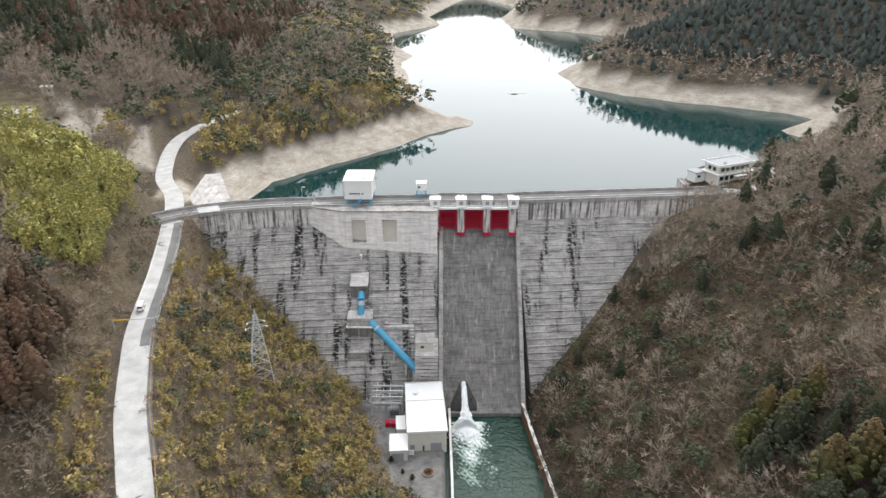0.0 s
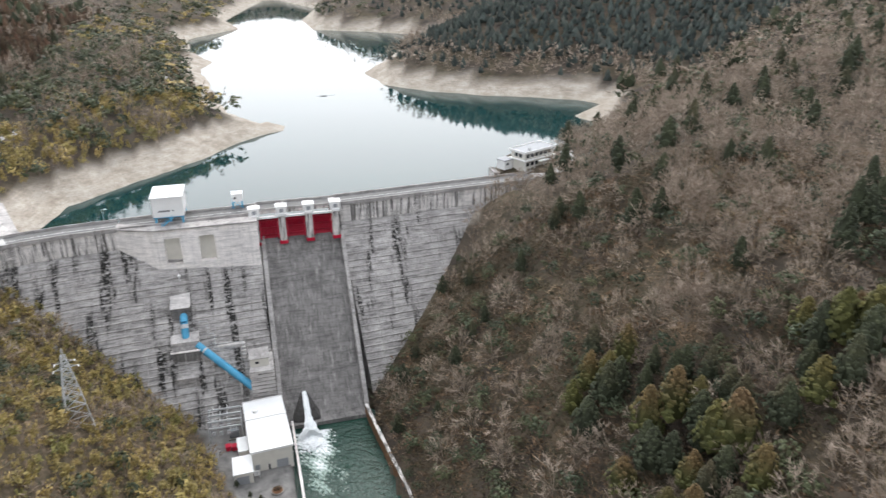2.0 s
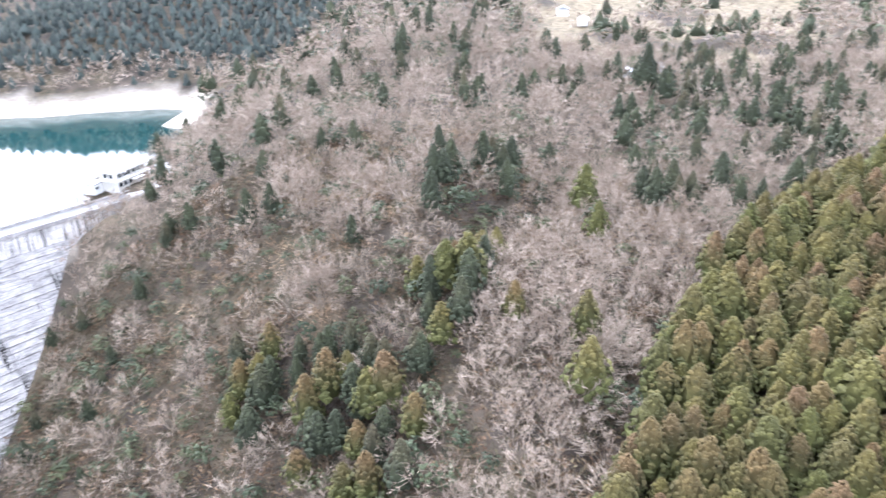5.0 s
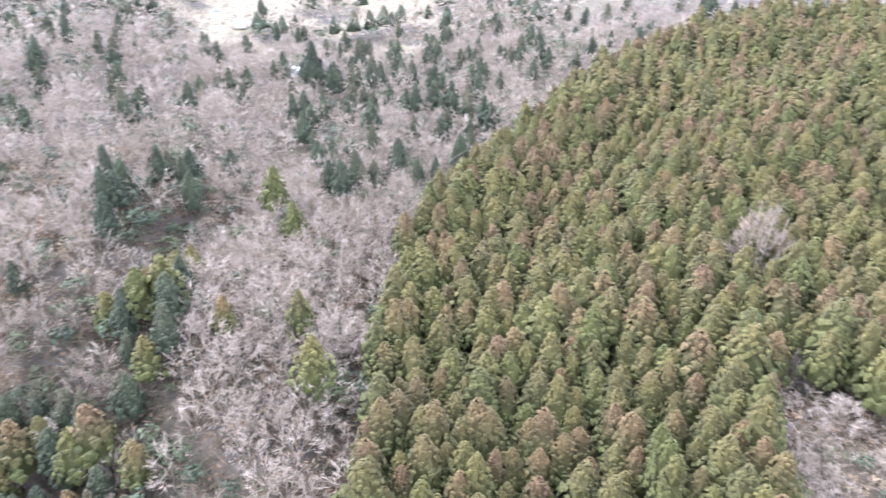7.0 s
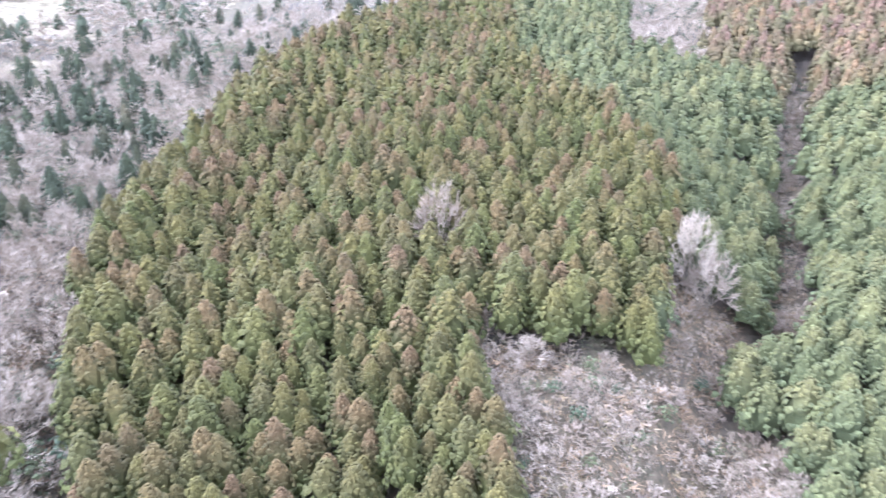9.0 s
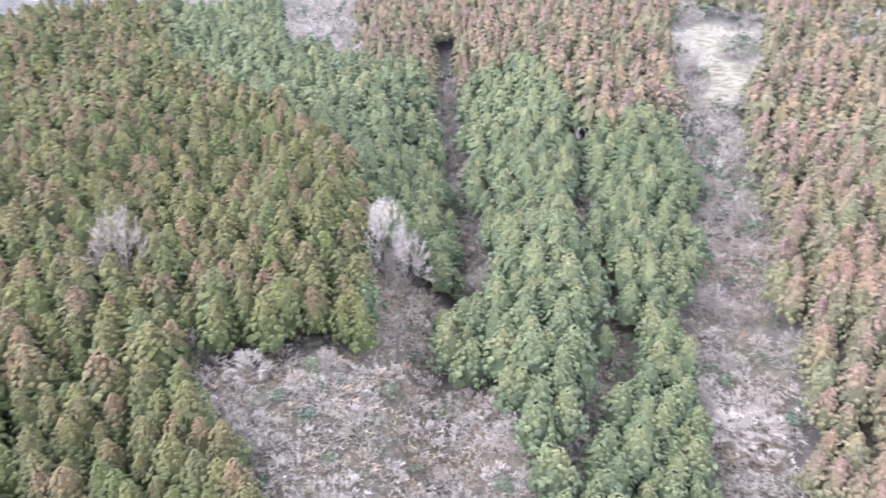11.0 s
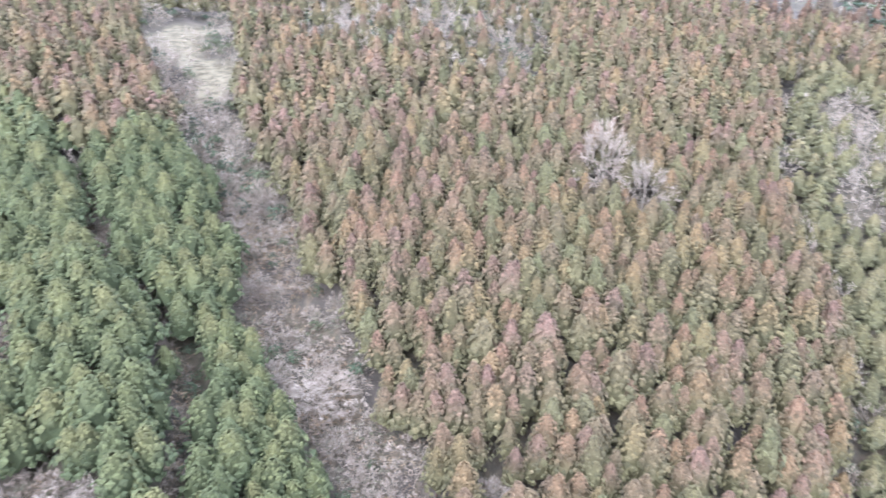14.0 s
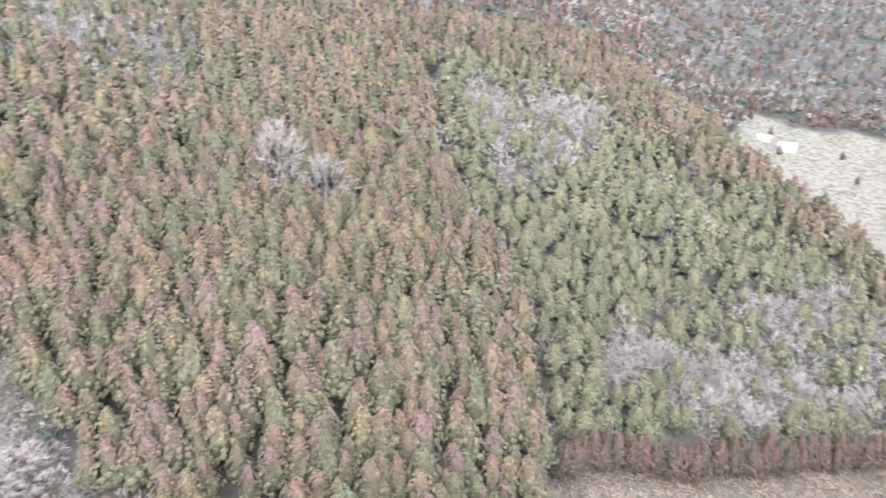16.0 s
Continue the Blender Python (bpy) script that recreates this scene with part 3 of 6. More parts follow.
def bare_wood(r, limbs, subs, twigs, low=0.16, spread=0.45, thick=1.0, fat=1.0):
    """A leafless tree, 1 high: trunk and limbs that fan out to a dome, then fine twigs on their outer ends."""
    wood, fine = Plant(), Plant()
    fork = np.array((r.uniform(-0.03, 0.03), r.uniform(-0.03, 0.03), low))
    lumps = r.uniform(0, 6.28, 2)

    def dome(d, q):
        a = np.arctan2(d[1], d[0])
        g = q * (1 + 0.14 * np.sin(2 * a + lumps[0]) + 0.1 * np.sin(3 * a + lumps[1]))
        return fork + d * (spread * g, spread * g, (0.98 - low) * q)

    stick(wood, (0, 0, -0.05), fork, 0.02 * thick, 0.015 * thick, 4)
    for k in range(limbs):
        a = k * 2.4 + r.uniform(-0.4, 0.4)
        up = (k + 0.6) / limbs
        d = np.array((np.cos(a) * np.sqrt(1 - up * up), np.sin(a) * np.sqrt(1 - up * up), up))
        end = dome(d, 0.8)
        mid = fork + (end - fork) * 0.5 + (0, 0, 0.05)
        stick(wood, fork, mid, 0.008 * thick, 0.0055 * thick)
        stick(wood, mid, end, 0.0055 * thick, 0.0025 * thick)
        for q in range(subs):
            d2 = d + r.normal(0, 0.3, 3)
            d2[2] = abs(d2[2])
            d2 /= np.linalg.norm(d2)
            tip, start = dome(d2, r.uniform(0.88, 1.06)), mid + (end - mid) * r.uniform(-0.2, 0.8)
            side = np.cross(tip - start, r.normal(size=3))
            side *= 0.0042 * thick / np.linalg.norm(side)
            wood.add([start - side, start + side, tip], [(0, 1, 2)])
            for j in range(twigs):
                c = start + (tip - start) * r.uniform(0.35, 1.0)
                t = d2 * 0.8 + r.normal(0, 0.5, 3) + (0, 0, 0.2)
                t /= np.linalg.norm(t)
                w = np.cross(t, r.normal(size=3))
                w *= 0.0048 * fat / np.linalg.norm(w)
                fine.add([c - w, c + w, c + t * r.uniform(0.07, 0.15)], [(0, 1, 2)])
    return wood.arrays(), fine.arrays()


def tuft(r, stems, wide=0.55, fat=1.0):
    """A dry bush, 1 high: short stems and leaf scraps over a low uneven dome."""
    p = Plant()
    for k in range(stems):
        a, u = r.uniform(0, 6.28), r.uniform(0.0, 1.0) ** 0.6
        c = np.array((np.cos(a) * u * wide, np.sin(a) * u * wide, (1 - u * u * 0.7) * r.uniform(0.45, 0.95)))
        d = np.array((np.cos(a) * u, np.sin(a) * u, 0.7)) + r.normal(0, 0.5, 3)
        d /= np.linalg.norm(d)
        w = np.cross(d, r.normal(size=3))
        w /= np.linalg.norm(w)
        s, q = r.uniform(0.08, 0.2), r.uniform(0.01, 0.028) * fat
        p.add([c - d * s - w * q * 0.4, c - d * s * 0.2 + w * q, c + d * s, c - w * q], [(0, 1, 2), (0, 2, 3)])
    return p.arrays()


def stand(name, kinds, spots, material, label, category, grow=None):
    """Many plants joined into one object. spots: rows of x, y, z, height, width, turn, tint."""
    spots = np.asarray(spots, float)
    if not len(spots):
        return None
    V, F, T, H, base = [], [], [], [], 0
    pick = np.arange(len(spots)) % len(kinds)
    for k, (v, f) in enumerate(kinds):
        rows = spots[pick == k]
        if not len(rows):
            continue
        c, s = np.cos(rows[:, 5])[:, None], np.sin(rows[:, 5])[:, None]
        wx, hz = rows[:, 4][:, None], rows[:, 3][:, None]
        px = rows[:, 0][:, None] + wx * (v[:, 0] * c - v[:, 1] * s)
        py = rows[:, 1][:, None] + wx * (v[:, 0] * s + v[:, 1] * c)
        pz = rows[:, 2][:, None] + hz * v[:, 2][None]
        V.append(np.stack([px, py, pz], -1).reshape(-1, 3))
        F.append((f[None] + (np.arange(len(rows)) * len(v))[:, None, None] + base).reshape(-1, 3))
        T.append(np.repeat(rows[:, 6], len(v)))
        H.append(np.tile(v[:, 2], len(rows)))
        base += len(rows) * len(v)
    ob = mesh_of(name, np.concatenate(V), np.concatenate(F), material, tint=np.concatenate(T), extra=(("high", np.concatenate(H)),))
    return tagged(ob, label, category, kind="stuff")


r = np.random.RandomState(3)
CEDAR_NEAR = [cedar_crown(r, 120, 0.92) for _ in range(7)]
CEDAR_FINE = [cedar_crown(r, 190, 0.72, levels=6) for _ in range(4)]
CEDAR_FAR = [cedar_crown(r, 24, 1.7) for _ in range(5)]
CEDAR_TINY = [cedar_crown(r, 0, levels=5) for _ in range(6)]
CYPRESS_NEAR = [cedar_crown(r, 110, 0.9, width=0.225, blunt=0.7) for _ in range(6)]
CYPRESS_FAR = [cedar_crown(r, 26, 1.6, width=0.225, blunt=0.7) for _ in range(4)]
LEAF_NEAR = [leaf_crown(r, 6, 72, 0.075) for _ in range(4)]
LEAF_FAR = [leaf_crown(r, 5, 36, 0.1) for _ in range(4)]
LEAF_TINY = [leaf_crown(r, 5, 22, 0.12) for _ in range(3)]
BAMBOO_NEAR = [plume_crown(r, 8, 26) for _ in range(4)]
BAMBOO_LOW = [plume_crown(r, 8, 15, 1.5) for _ in range(4)]
BARE_NEAR = [bare_wood(r, 9, 5, 10, thick=1.0, fat=1.15) for _ in range(6)]
BARE_FAR = [bare_wood(r, 6, 4, 7, thick=1.0, fat=2.0) for _ in range(5)]
BARE_MID = [bare_wood(r, 7, 3, 13, low=0.12, thick=0.9, fat=1.6) for _ in range(4)]
BUSH = [bare_wood(r, 6, 5, 13, low=0.04, spread=0.55, thick=1.4, fat=5.0) for _ in range(6)]
BARE_TINY = [bare_wood(r, 3, 2, 7, thick=0.6, fat=3.0) for _ in range(3)]
TUFT_NEAR = [tuft(r, 40, 0.6, fat=1.0) for _ in range(6)]
TUFT_DENSE = [tuft(r, 36, 0.6, 1.7) for _ in range(5)]
TUFT_FAR = [tuft(r, 14, fat=2.6) for _ in range(3)]


def scatter(b0, b1, d0, d1, spacing):
    """Jittered places at an even spacing between two bearings and two distances."""
    out = []
    reach = d1
    n = int(2 * reach / spacing) + 1
    g = (np.arange(n) - n / 2) * spacing
    x, y = np.meshgrid(g, g)
    x = x + RNG.uniform(-0.42, 0.42, x.shape) * spacing + (np.arange(n)[:, None] % 2) * spacing * 0.5
    y = y + RNG.uniform(-0.42, 0.42, y.shape) * spacing
    x, y = x.ravel(), y.ravel()
    b, d = np.degrees(np.arctan2(x, y)) % 360, np.hypot(x, y)
    keep = ((b - b0) % 360 < (b1 - b0) % 360 if (b1 - b0) % 360 else np.ones(len(b), bool)) & (d >= d0) & (d < d1)
    return x[keep], y[keep]


# patches of the right bank and the side valley, as rings of bearing and distance
PATCHES = {
    "cedar_line": [(50.5, 178), (52.8, 168), (50.5, 146), (48.8, 133), (49.4, 122), (41.2, 118), (39, 108), (31, 128), (36.7, 137), (41, 143), (44, 148), (46.1, 160)],
    "cedar_clump": [(28.5, 168), (33.4, 169), (38.1, 152), (38.9, 138), (36.7, 130), (27, 140)],
    "pale_wood": [(52.4, 176), (59.4, 213), (65.2, 203), (71, 188), (70.5, 163), (68, 140), (67, 116), (66, 90), (48, 98), (49.4, 125), (51.9, 139)],
    "brushy_slope": [(25, 230), (31.1, 194), (34.5, 174), (28.8, 169), (27.4, 148), (20, 165)],
    "evergreen_spur": [(51, 228), (55.2, 241), (55.4, 193), (52.4, 184), (46.3, 184), (47.1, 202)],
    "evergreen_hollow": [(37.3, 169), (42.8, 156), (40.1, 143), (36.7, 156)],
    "mixed_rise": [(63.1, 362), (67.5, 420), (74.5, 427), (81, 330), (80.4, 253), (74.7, 211), (71.1, 187), (63.7, 212), (62.2, 271)],
    "upper_mixed": [(153.7, 390), (159.8, 430), (175.4, 430), (177.1, 291), (173.1, 266), (169.4, 280), (160.5, 317), (156.6, 338)],
    "bare_hollow": [(195.9, 320), (200, 346), (204.6, 330), (208.1, 345), (209.3, 308), (207.2, 284), (205.1, 252), (200.3, 240), (198.3, 253)],
    "bare_foot": [(219.1, 247), (221, 265), (227.7, 319), (231, 329), (233, 240), (229.2, 228), (220.1, 189), (212.8, 182), (209.2, 191), (215, 217), (219.8, 230)],
}
LONE_TREES = [(160, -32), (140.5, -90), (138.5, -96), (-5, -219), (-17, -212), (55, -130), (60, -126), (102, 134), (14, -112), (118, -42)]


def land_cover(x, y):
    """What grows at a place: 0 nothing, 1 green cedar, 2 red cedar, 3 dark cedar, 4 cypress, 5 evergreen, 6 bamboo, 7 bare tree, 8 dry brush,
    9 brown cedar, 10 pale evergreen, 11 pale brush."""
    z, sd, td, rd = height(x, y, True)
    n = len(x)
    fray = lambda s: s * smooth_wave(x, y, 26, 14) + RNG.normal(0, s * 0.5, n)
    d = np.hypot(x, y)
    b0 = np.degrees(np.arctan2(x, y)) % 360
    b = (b0 + np.clip(60 / np.maximum(d, 1), 0.1, 0.5) * fray(1.0) * 2.0) % 360
    dj = d + fray(4.0) + np.clip((d - 200) / 12, 0, 10) * smooth_wave(x, y, 34, 15)
    u = RNG.uniform(size=n)
    patch, patch2 = smooth_wave(x, y, 55, 11), smooth_wave(x, y, 90, 12)
    wob = 2.0 * smooth_wave(x, y, 40, 13)
    mixed = lambda *steps: np.select([u < a for a, _ in steps], [c for _, c in steps], steps[-1][1])
    k = mixed((0.62, 7), (0.82, 5), (0.9, 3), (1.0, 8))
    # left bank: mixed woods in patches
    left = b > 300
    k = np.where(left, mixed((0.7, 7), (0.86, 5), (1.0, 8)), k)
    k = np.where((b > 318) & (b < 334 + 2 * patch) & (d > 415), mixed((0.82, 3), (0.92, 9), (1.0, 7)), k)
    k = np.where((b > 336 + patch) & (b < 353) & (dj > 520 + 40 * patch2) & (d < 800), mixed((0.72, 9), (0.86, 3), (1.0, 7)), k)
    k = np.where(left & (patch2 > 1.0) & (d > 330) & (d < 520), mixed((0.5, 12), (1.0, 5)), k)
    k = np.where(left & (y > 345) & (x > -130) & (sd < 120), mixed((0.6, 5), (0.74, 12), (1.0, 7)), k)
    k = np.where(left & (y > 300) & (x > -160) & (sd < 75) & (d < 440), mixed((0.5, 12), (0.8, 5), (1.0, 7)), k)
    k = np.where((b > 339.5) & (b < 343.6) & (d > 452) & (d < 540), mixed((0.9, 3), (1.0, 7)), k)
    k = np.where(left & (b > 326.5) & (b < 337.5 - (d - 200) * 0.03) & (d > 188) & (d < 315) & (td > 9), mixed((0.94, 6), (1.0, 7)), k)
    k = np.where(left & (d < 205) & (b < 334), mixed((0.34, 8), (0.68, 11), (0.92, 7), (1.0, 5)), k)
    k = np.where((b > 316) & (b < 329.5) & (d > 138) & (d < 180), mixed((0.85, 9), (1.0, 7)), k)
    # between road and power station
    slope = (b0 > 331) & (x < 0) & (y < 250) & (x > -84 + (200 - y) * 0.12)
    k = np.where(slope, mixed((0.3, 8), (0.56, 11), (0.7, 5), (0.86, 12), (1.0, 7)), k)
    # right bank by the dam
    right = (b0 < 68) & (y < 420)
    k = np.where(right, mixed((0.66, 7), (0.9, 5), (0.94, 3), (1.0, 8)), k)
    k = np.where((b0 < 34) & (d < 235), mixed((0.3, 8), (0.58, 7), (0.94, 5), (1.0, 3)), k)
    def patch_of(name):
        return inside(b, d + fray(2.5), np.array(PATCHES[name]))

    k = np.where(patch_of("brushy_slope"), mixed((0.38, 8), (0.72, 5), (0.9, 7), (1.0, 11)), k)
    k = np.where(patch_of("evergreen_spur") | patch_of("evergreen_hollow"), mixed((0.55, 5), (0.75, 3), (1.0, 7)), k)
    k = np.where(patch_of("pale_wood"), mixed((0.8, 7), (0.92, 5), (0.96, 1), (1.0, 8)), k)
    k = np.where(patch_of("cedar_line"), mixed((0.26, 1), (0.5, 3), (0.7, 5), (1.0, 7)), k)
    k = np.where(patch_of("cedar_clump"), mixed((0.12, 1), (0.54, 3), (0.74, 5), (1.0, 7)), k)
    # far peninsulas upstream; kind 14 is conifer with haze in its foliage colour
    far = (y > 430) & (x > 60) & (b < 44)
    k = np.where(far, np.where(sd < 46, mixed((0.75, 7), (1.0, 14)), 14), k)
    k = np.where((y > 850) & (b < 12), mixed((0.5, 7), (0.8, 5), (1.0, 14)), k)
    # plateau
    k = np.where((b > 55) & (b < 82) & (d > 270), mixed((0.62, 7), (0.8, 11), (0.9, 3), (1.0, 5)), k)
    k = np.where(patch_of("mixed_rise"), mixed((0.6, 7), (0.78, 3), (1.0, 5)), k)
    # green cedar block
    shut = (dj < 133 + wob) & (b > 103.3 + (133 - d) * 0.12)
    block = (b > np.interp(d, (91, 115, 145, 173, 210, 250, 300, 345, 390), (65.5, 67.6, 69.6, 72, 76, 82, 86.5, 91, 97)) + wob * 0.2) & (b < 123) & (d < 420) & ~shut
    k = np.where(block, np.where(b > np.interp(d, (150, 200, 235, 276, 320), (122.5, 120.4, 115.2, 110.2, 107)), 4, 1), k)
    k = np.where((b > 115.5) & (b < 128) & (dj > 315), mixed((0.7, 7), (1.0, 5)), k)
    # clearing
    clear_edge = np.interp(d, (100, 111, 130, 149), (137.3, 136.3, 133.2, 130.8))
    k = np.where(shut & (b < clear_edge), mixed((0.42, 11), (0.88, 7), (1.0, 5)), k)
    # cypress spurs and gullies
    cleft = (b0 > 120.6) & (b0 < 127.5) & (d < 174)
    spur = (b > 121.5) & (b < 151) & (d > 133 + wob)
    k = np.where(spur, np.where(dj > np.interp(b, (121, 128, 133, 136.4, 139, 142, 145, 151), (330, 300, 325, 285, 240, 235, 265, 290)), 2, 4), k)
    k = np.where((b > clear_edge) & (b < 158) & (d <= 140), 4, k)
    strip_l = np.interp(d, (114, 139, 165, 200, 256, 353), (157.2, 152.9, 148.7, 149.8, 146.5, 144.9))
    strip_r = np.interp(d, (118, 125, 142, 163, 188, 225, 273, 370), (165.6, 164.1, 160.8, 159.3, 155.3, 154.3, 151.5, 151.5))
    k = np.where((b > (strip_l + strip_r) / 2) & (b < 207) & (d < 460), 2, k)
    k = np.where((b > strip_l) & (b < strip_r) & (d < 430), mixed((0.52, 7), (0.74, 11), (1.0, 5)), k)
    for bed, half in ((1, 4.5), (2, 3.0)):
        k = np.where((along(x, y, GULLY_XY[bed][0])[0] < half), mixed((0.3, 7), (0.7, 11), (1.0, 5)), k)
    k = np.where(patch_of("upper_mixed"), mixed((0.5, 7), (0.8, 5), (1.0, 2)), k)
    # pale slope further down
    pale = (b > np.interp(d, (138, 162, 179, 197, 216, 257, 322), (207.4, 205.3, 204.1, 202.1, 198.5, 195, 193.6))) & (b < 236) & (d > 138) & (d < 430)
    k = np.where(pale, mixed((0.93, 10), (1.0, 7)), k)
    k = np.where(pale & (dj > np.interp(b, (193, 198, 204.6, 209.3, 213.8, 219.2), (330, 343, 325, 308, 315, 319))), mixed((0.8, 2), (1.0, 7)), k)
    k = np.where(patch_of("bare_hollow") | patch_of("bare_foot"), mixed((0.72, 7), (1.0, 10)), k)
    k = np.where((along(x, y, GULLY_XY[4][0])[0] < 2.6), mixed((0.5, 7), (1.0, 5)), k)
    k = np.where((b0 > 205) & (b0 < 240) & (d < 153 + (b0 - 207) * 2.6), 11, k)
    k = np.where((b > 176) & (b < 236) & (d > 430), mixed((0.5, 9), (0.72, 5), (1.0, 7)), k)
    k = np.where((b >= 240) & (b <= 300), mixed((0.5, 7), (1.0, 3)), k)
    k = np.where(cleft, mixed((0.85, 11), (1.0, 5)), k)
    for px, py in LONE_TREES:
        k = np.where(np.hypot(x - px, y - py) < 6.5, 11, k)
    # bare ground
    face = 252 - 0.8 * (-7 - z)
    behind_face = (x > -93) & (x < 110) & (y > face - 1.5) & (y < 268)
    off = ((sd < 17.5) & (y > 255)) | (td < 5.5) | (rd < 17.2) & (y < 220) & (y > 40) | (rd < 16) | behind_face | (field_mask(x, y) & (u > 0.02))
    off |= (x > -31) & (x < 3) & (y > 165) & (y < 230) & (z < -57.5) | (np.hypot(x - 124, y - 283) < 22) | (d < 35)
    off |= (x > -22) & (x < 3) & (y > 155) & (y < 166)
    by_road = (td < 8.5) & (x > -84) | (td < 12) & (y > 228) & (y < 350) | (td < 14) & (x < -60) & (y < 225) & np.isin(k, (6, 9))
    by_road |= (x > -93) & (x < -20) & (y > face - 16) & (y < 268)
    k = np.where(by_road & ~np.isin(k, (8, 11)), np.where(u < 0.5, 8, 11), k)
    off |= np.hypot(x + 94, y - 272) < 20
    k = np.where((b0 > 312) & (b0 < 331) & (d > 283) & (d < 316) & (k != 6), 8, k)
    off |= rock_mask(x, y) & (u > 0.3)
    k = np.where(off, 0, k)
    return k, z, u


def plant_rows(x, y, z, tall, vary, slim, vslim=0.15):
    n = len(x)
    h = tall * (1 + RNG.uniform(-vary, vary, n))
    w = h * slim * (1 + RNG.uniform(-vslim, vslim, n))
    return np.stack([x, y, z - 0.3, h, w, RNG.uniform(0, 6.28, n), RNG.uniform(0, 1, n)], -1)


# ---------------------------------------------------------------- the dam
def box(bm, x0, x1, y0, y1, z0, z1):
    vs = [bm.verts.new(p) for p in ((x0, y0, z0), (x1, y0, z0), (x1, y1, z0), (x0, y1, z0), (x0, y0, z1), (x1, y0, z1), (x1, y1, z1), (x0, y1, z1))]
    for f in ((3, 2, 1, 0), (4, 5, 6, 7), (0, 1, 5, 4), (1, 2, 6, 5), (2, 3, 7, 6), (3, 0, 4, 7)):
        bm.faces.new([vs[k] for k in f])
    return vs


def boxes(*specs):
    bm = bmesh.new()
    for s in specs:
        box(bm, *s)
    return bm


def sweep(bm, stations, section):
    """A solid along stations; section(k) gives its ring of (y, z) offsets along the station's own direction."""
    rings = []
    for k, (px, py, nx, ny) in enumerate(stations):
        rings.append([bm.verts.new((px + nx * o, py + ny * o, z)) for o, z in section(k)])
    n = len(rings[0])
    for a, b in zip(rings, rings[1:]):
        for k in range(n):
            q = (k + 1) % n
            bm.faces.new((a[k], a[q], b[q], b[k]))
    bm.faces.new(rings[0][::-1])
    bm.faces.new(rings[-1])
    bmesh.ops.recalc_face_normals(bm, faces=bm.faces[:])


def thing(name, label, category, group="", at=(0, 0, 0), turn=0.0):
    ob = new(name)
    ob.matrix_basis = pose(*at, 0, 0, turn)
    return tagged(ob, label, category, group)


# downstream edge of the crest, with the direction that faces downstream
RIGHT_WING = [(28.5, 252.6, 0.087, -0.996), (60, 255.4, 0.087, -0.996), (90, 258.0, 0.087, -0.996), (122, 260.8, 0.087, -0.996)]
MIDDLE = [(-50, 247.0, -0.05, -0.999), (-30, 248.6, 0, -1), (-2.0, 250.2, 0, -1)]
LEFT_WING = [(-103, 229, 0.55, -0.84), (-96, 234.8, 0.45, -0.9), (-88, 239.2, 0.36, -0.93), (-78, 242.6, 0.25, -0.97), (-66, 245.2, 0.14, -0.99), (-50, 247.0, 0.02, -1)]
FOOT = -66.0


def gravity(top_wide=9.0, shelf=-7.5):
    drop = shelf - FOOT
    return lambda k: [(-top_wide, 0), (0, 0), (0, shelf), (0.35, shelf), (drop * 0.8, FOOT), (-top_wide, FOOT)]


def wall_top(bm, line, o0, o1, z0, z1):
    sweep(bm, line, lambda k: [(o0, z0), (o1, z0), (o1, z1), (o0, z1)])


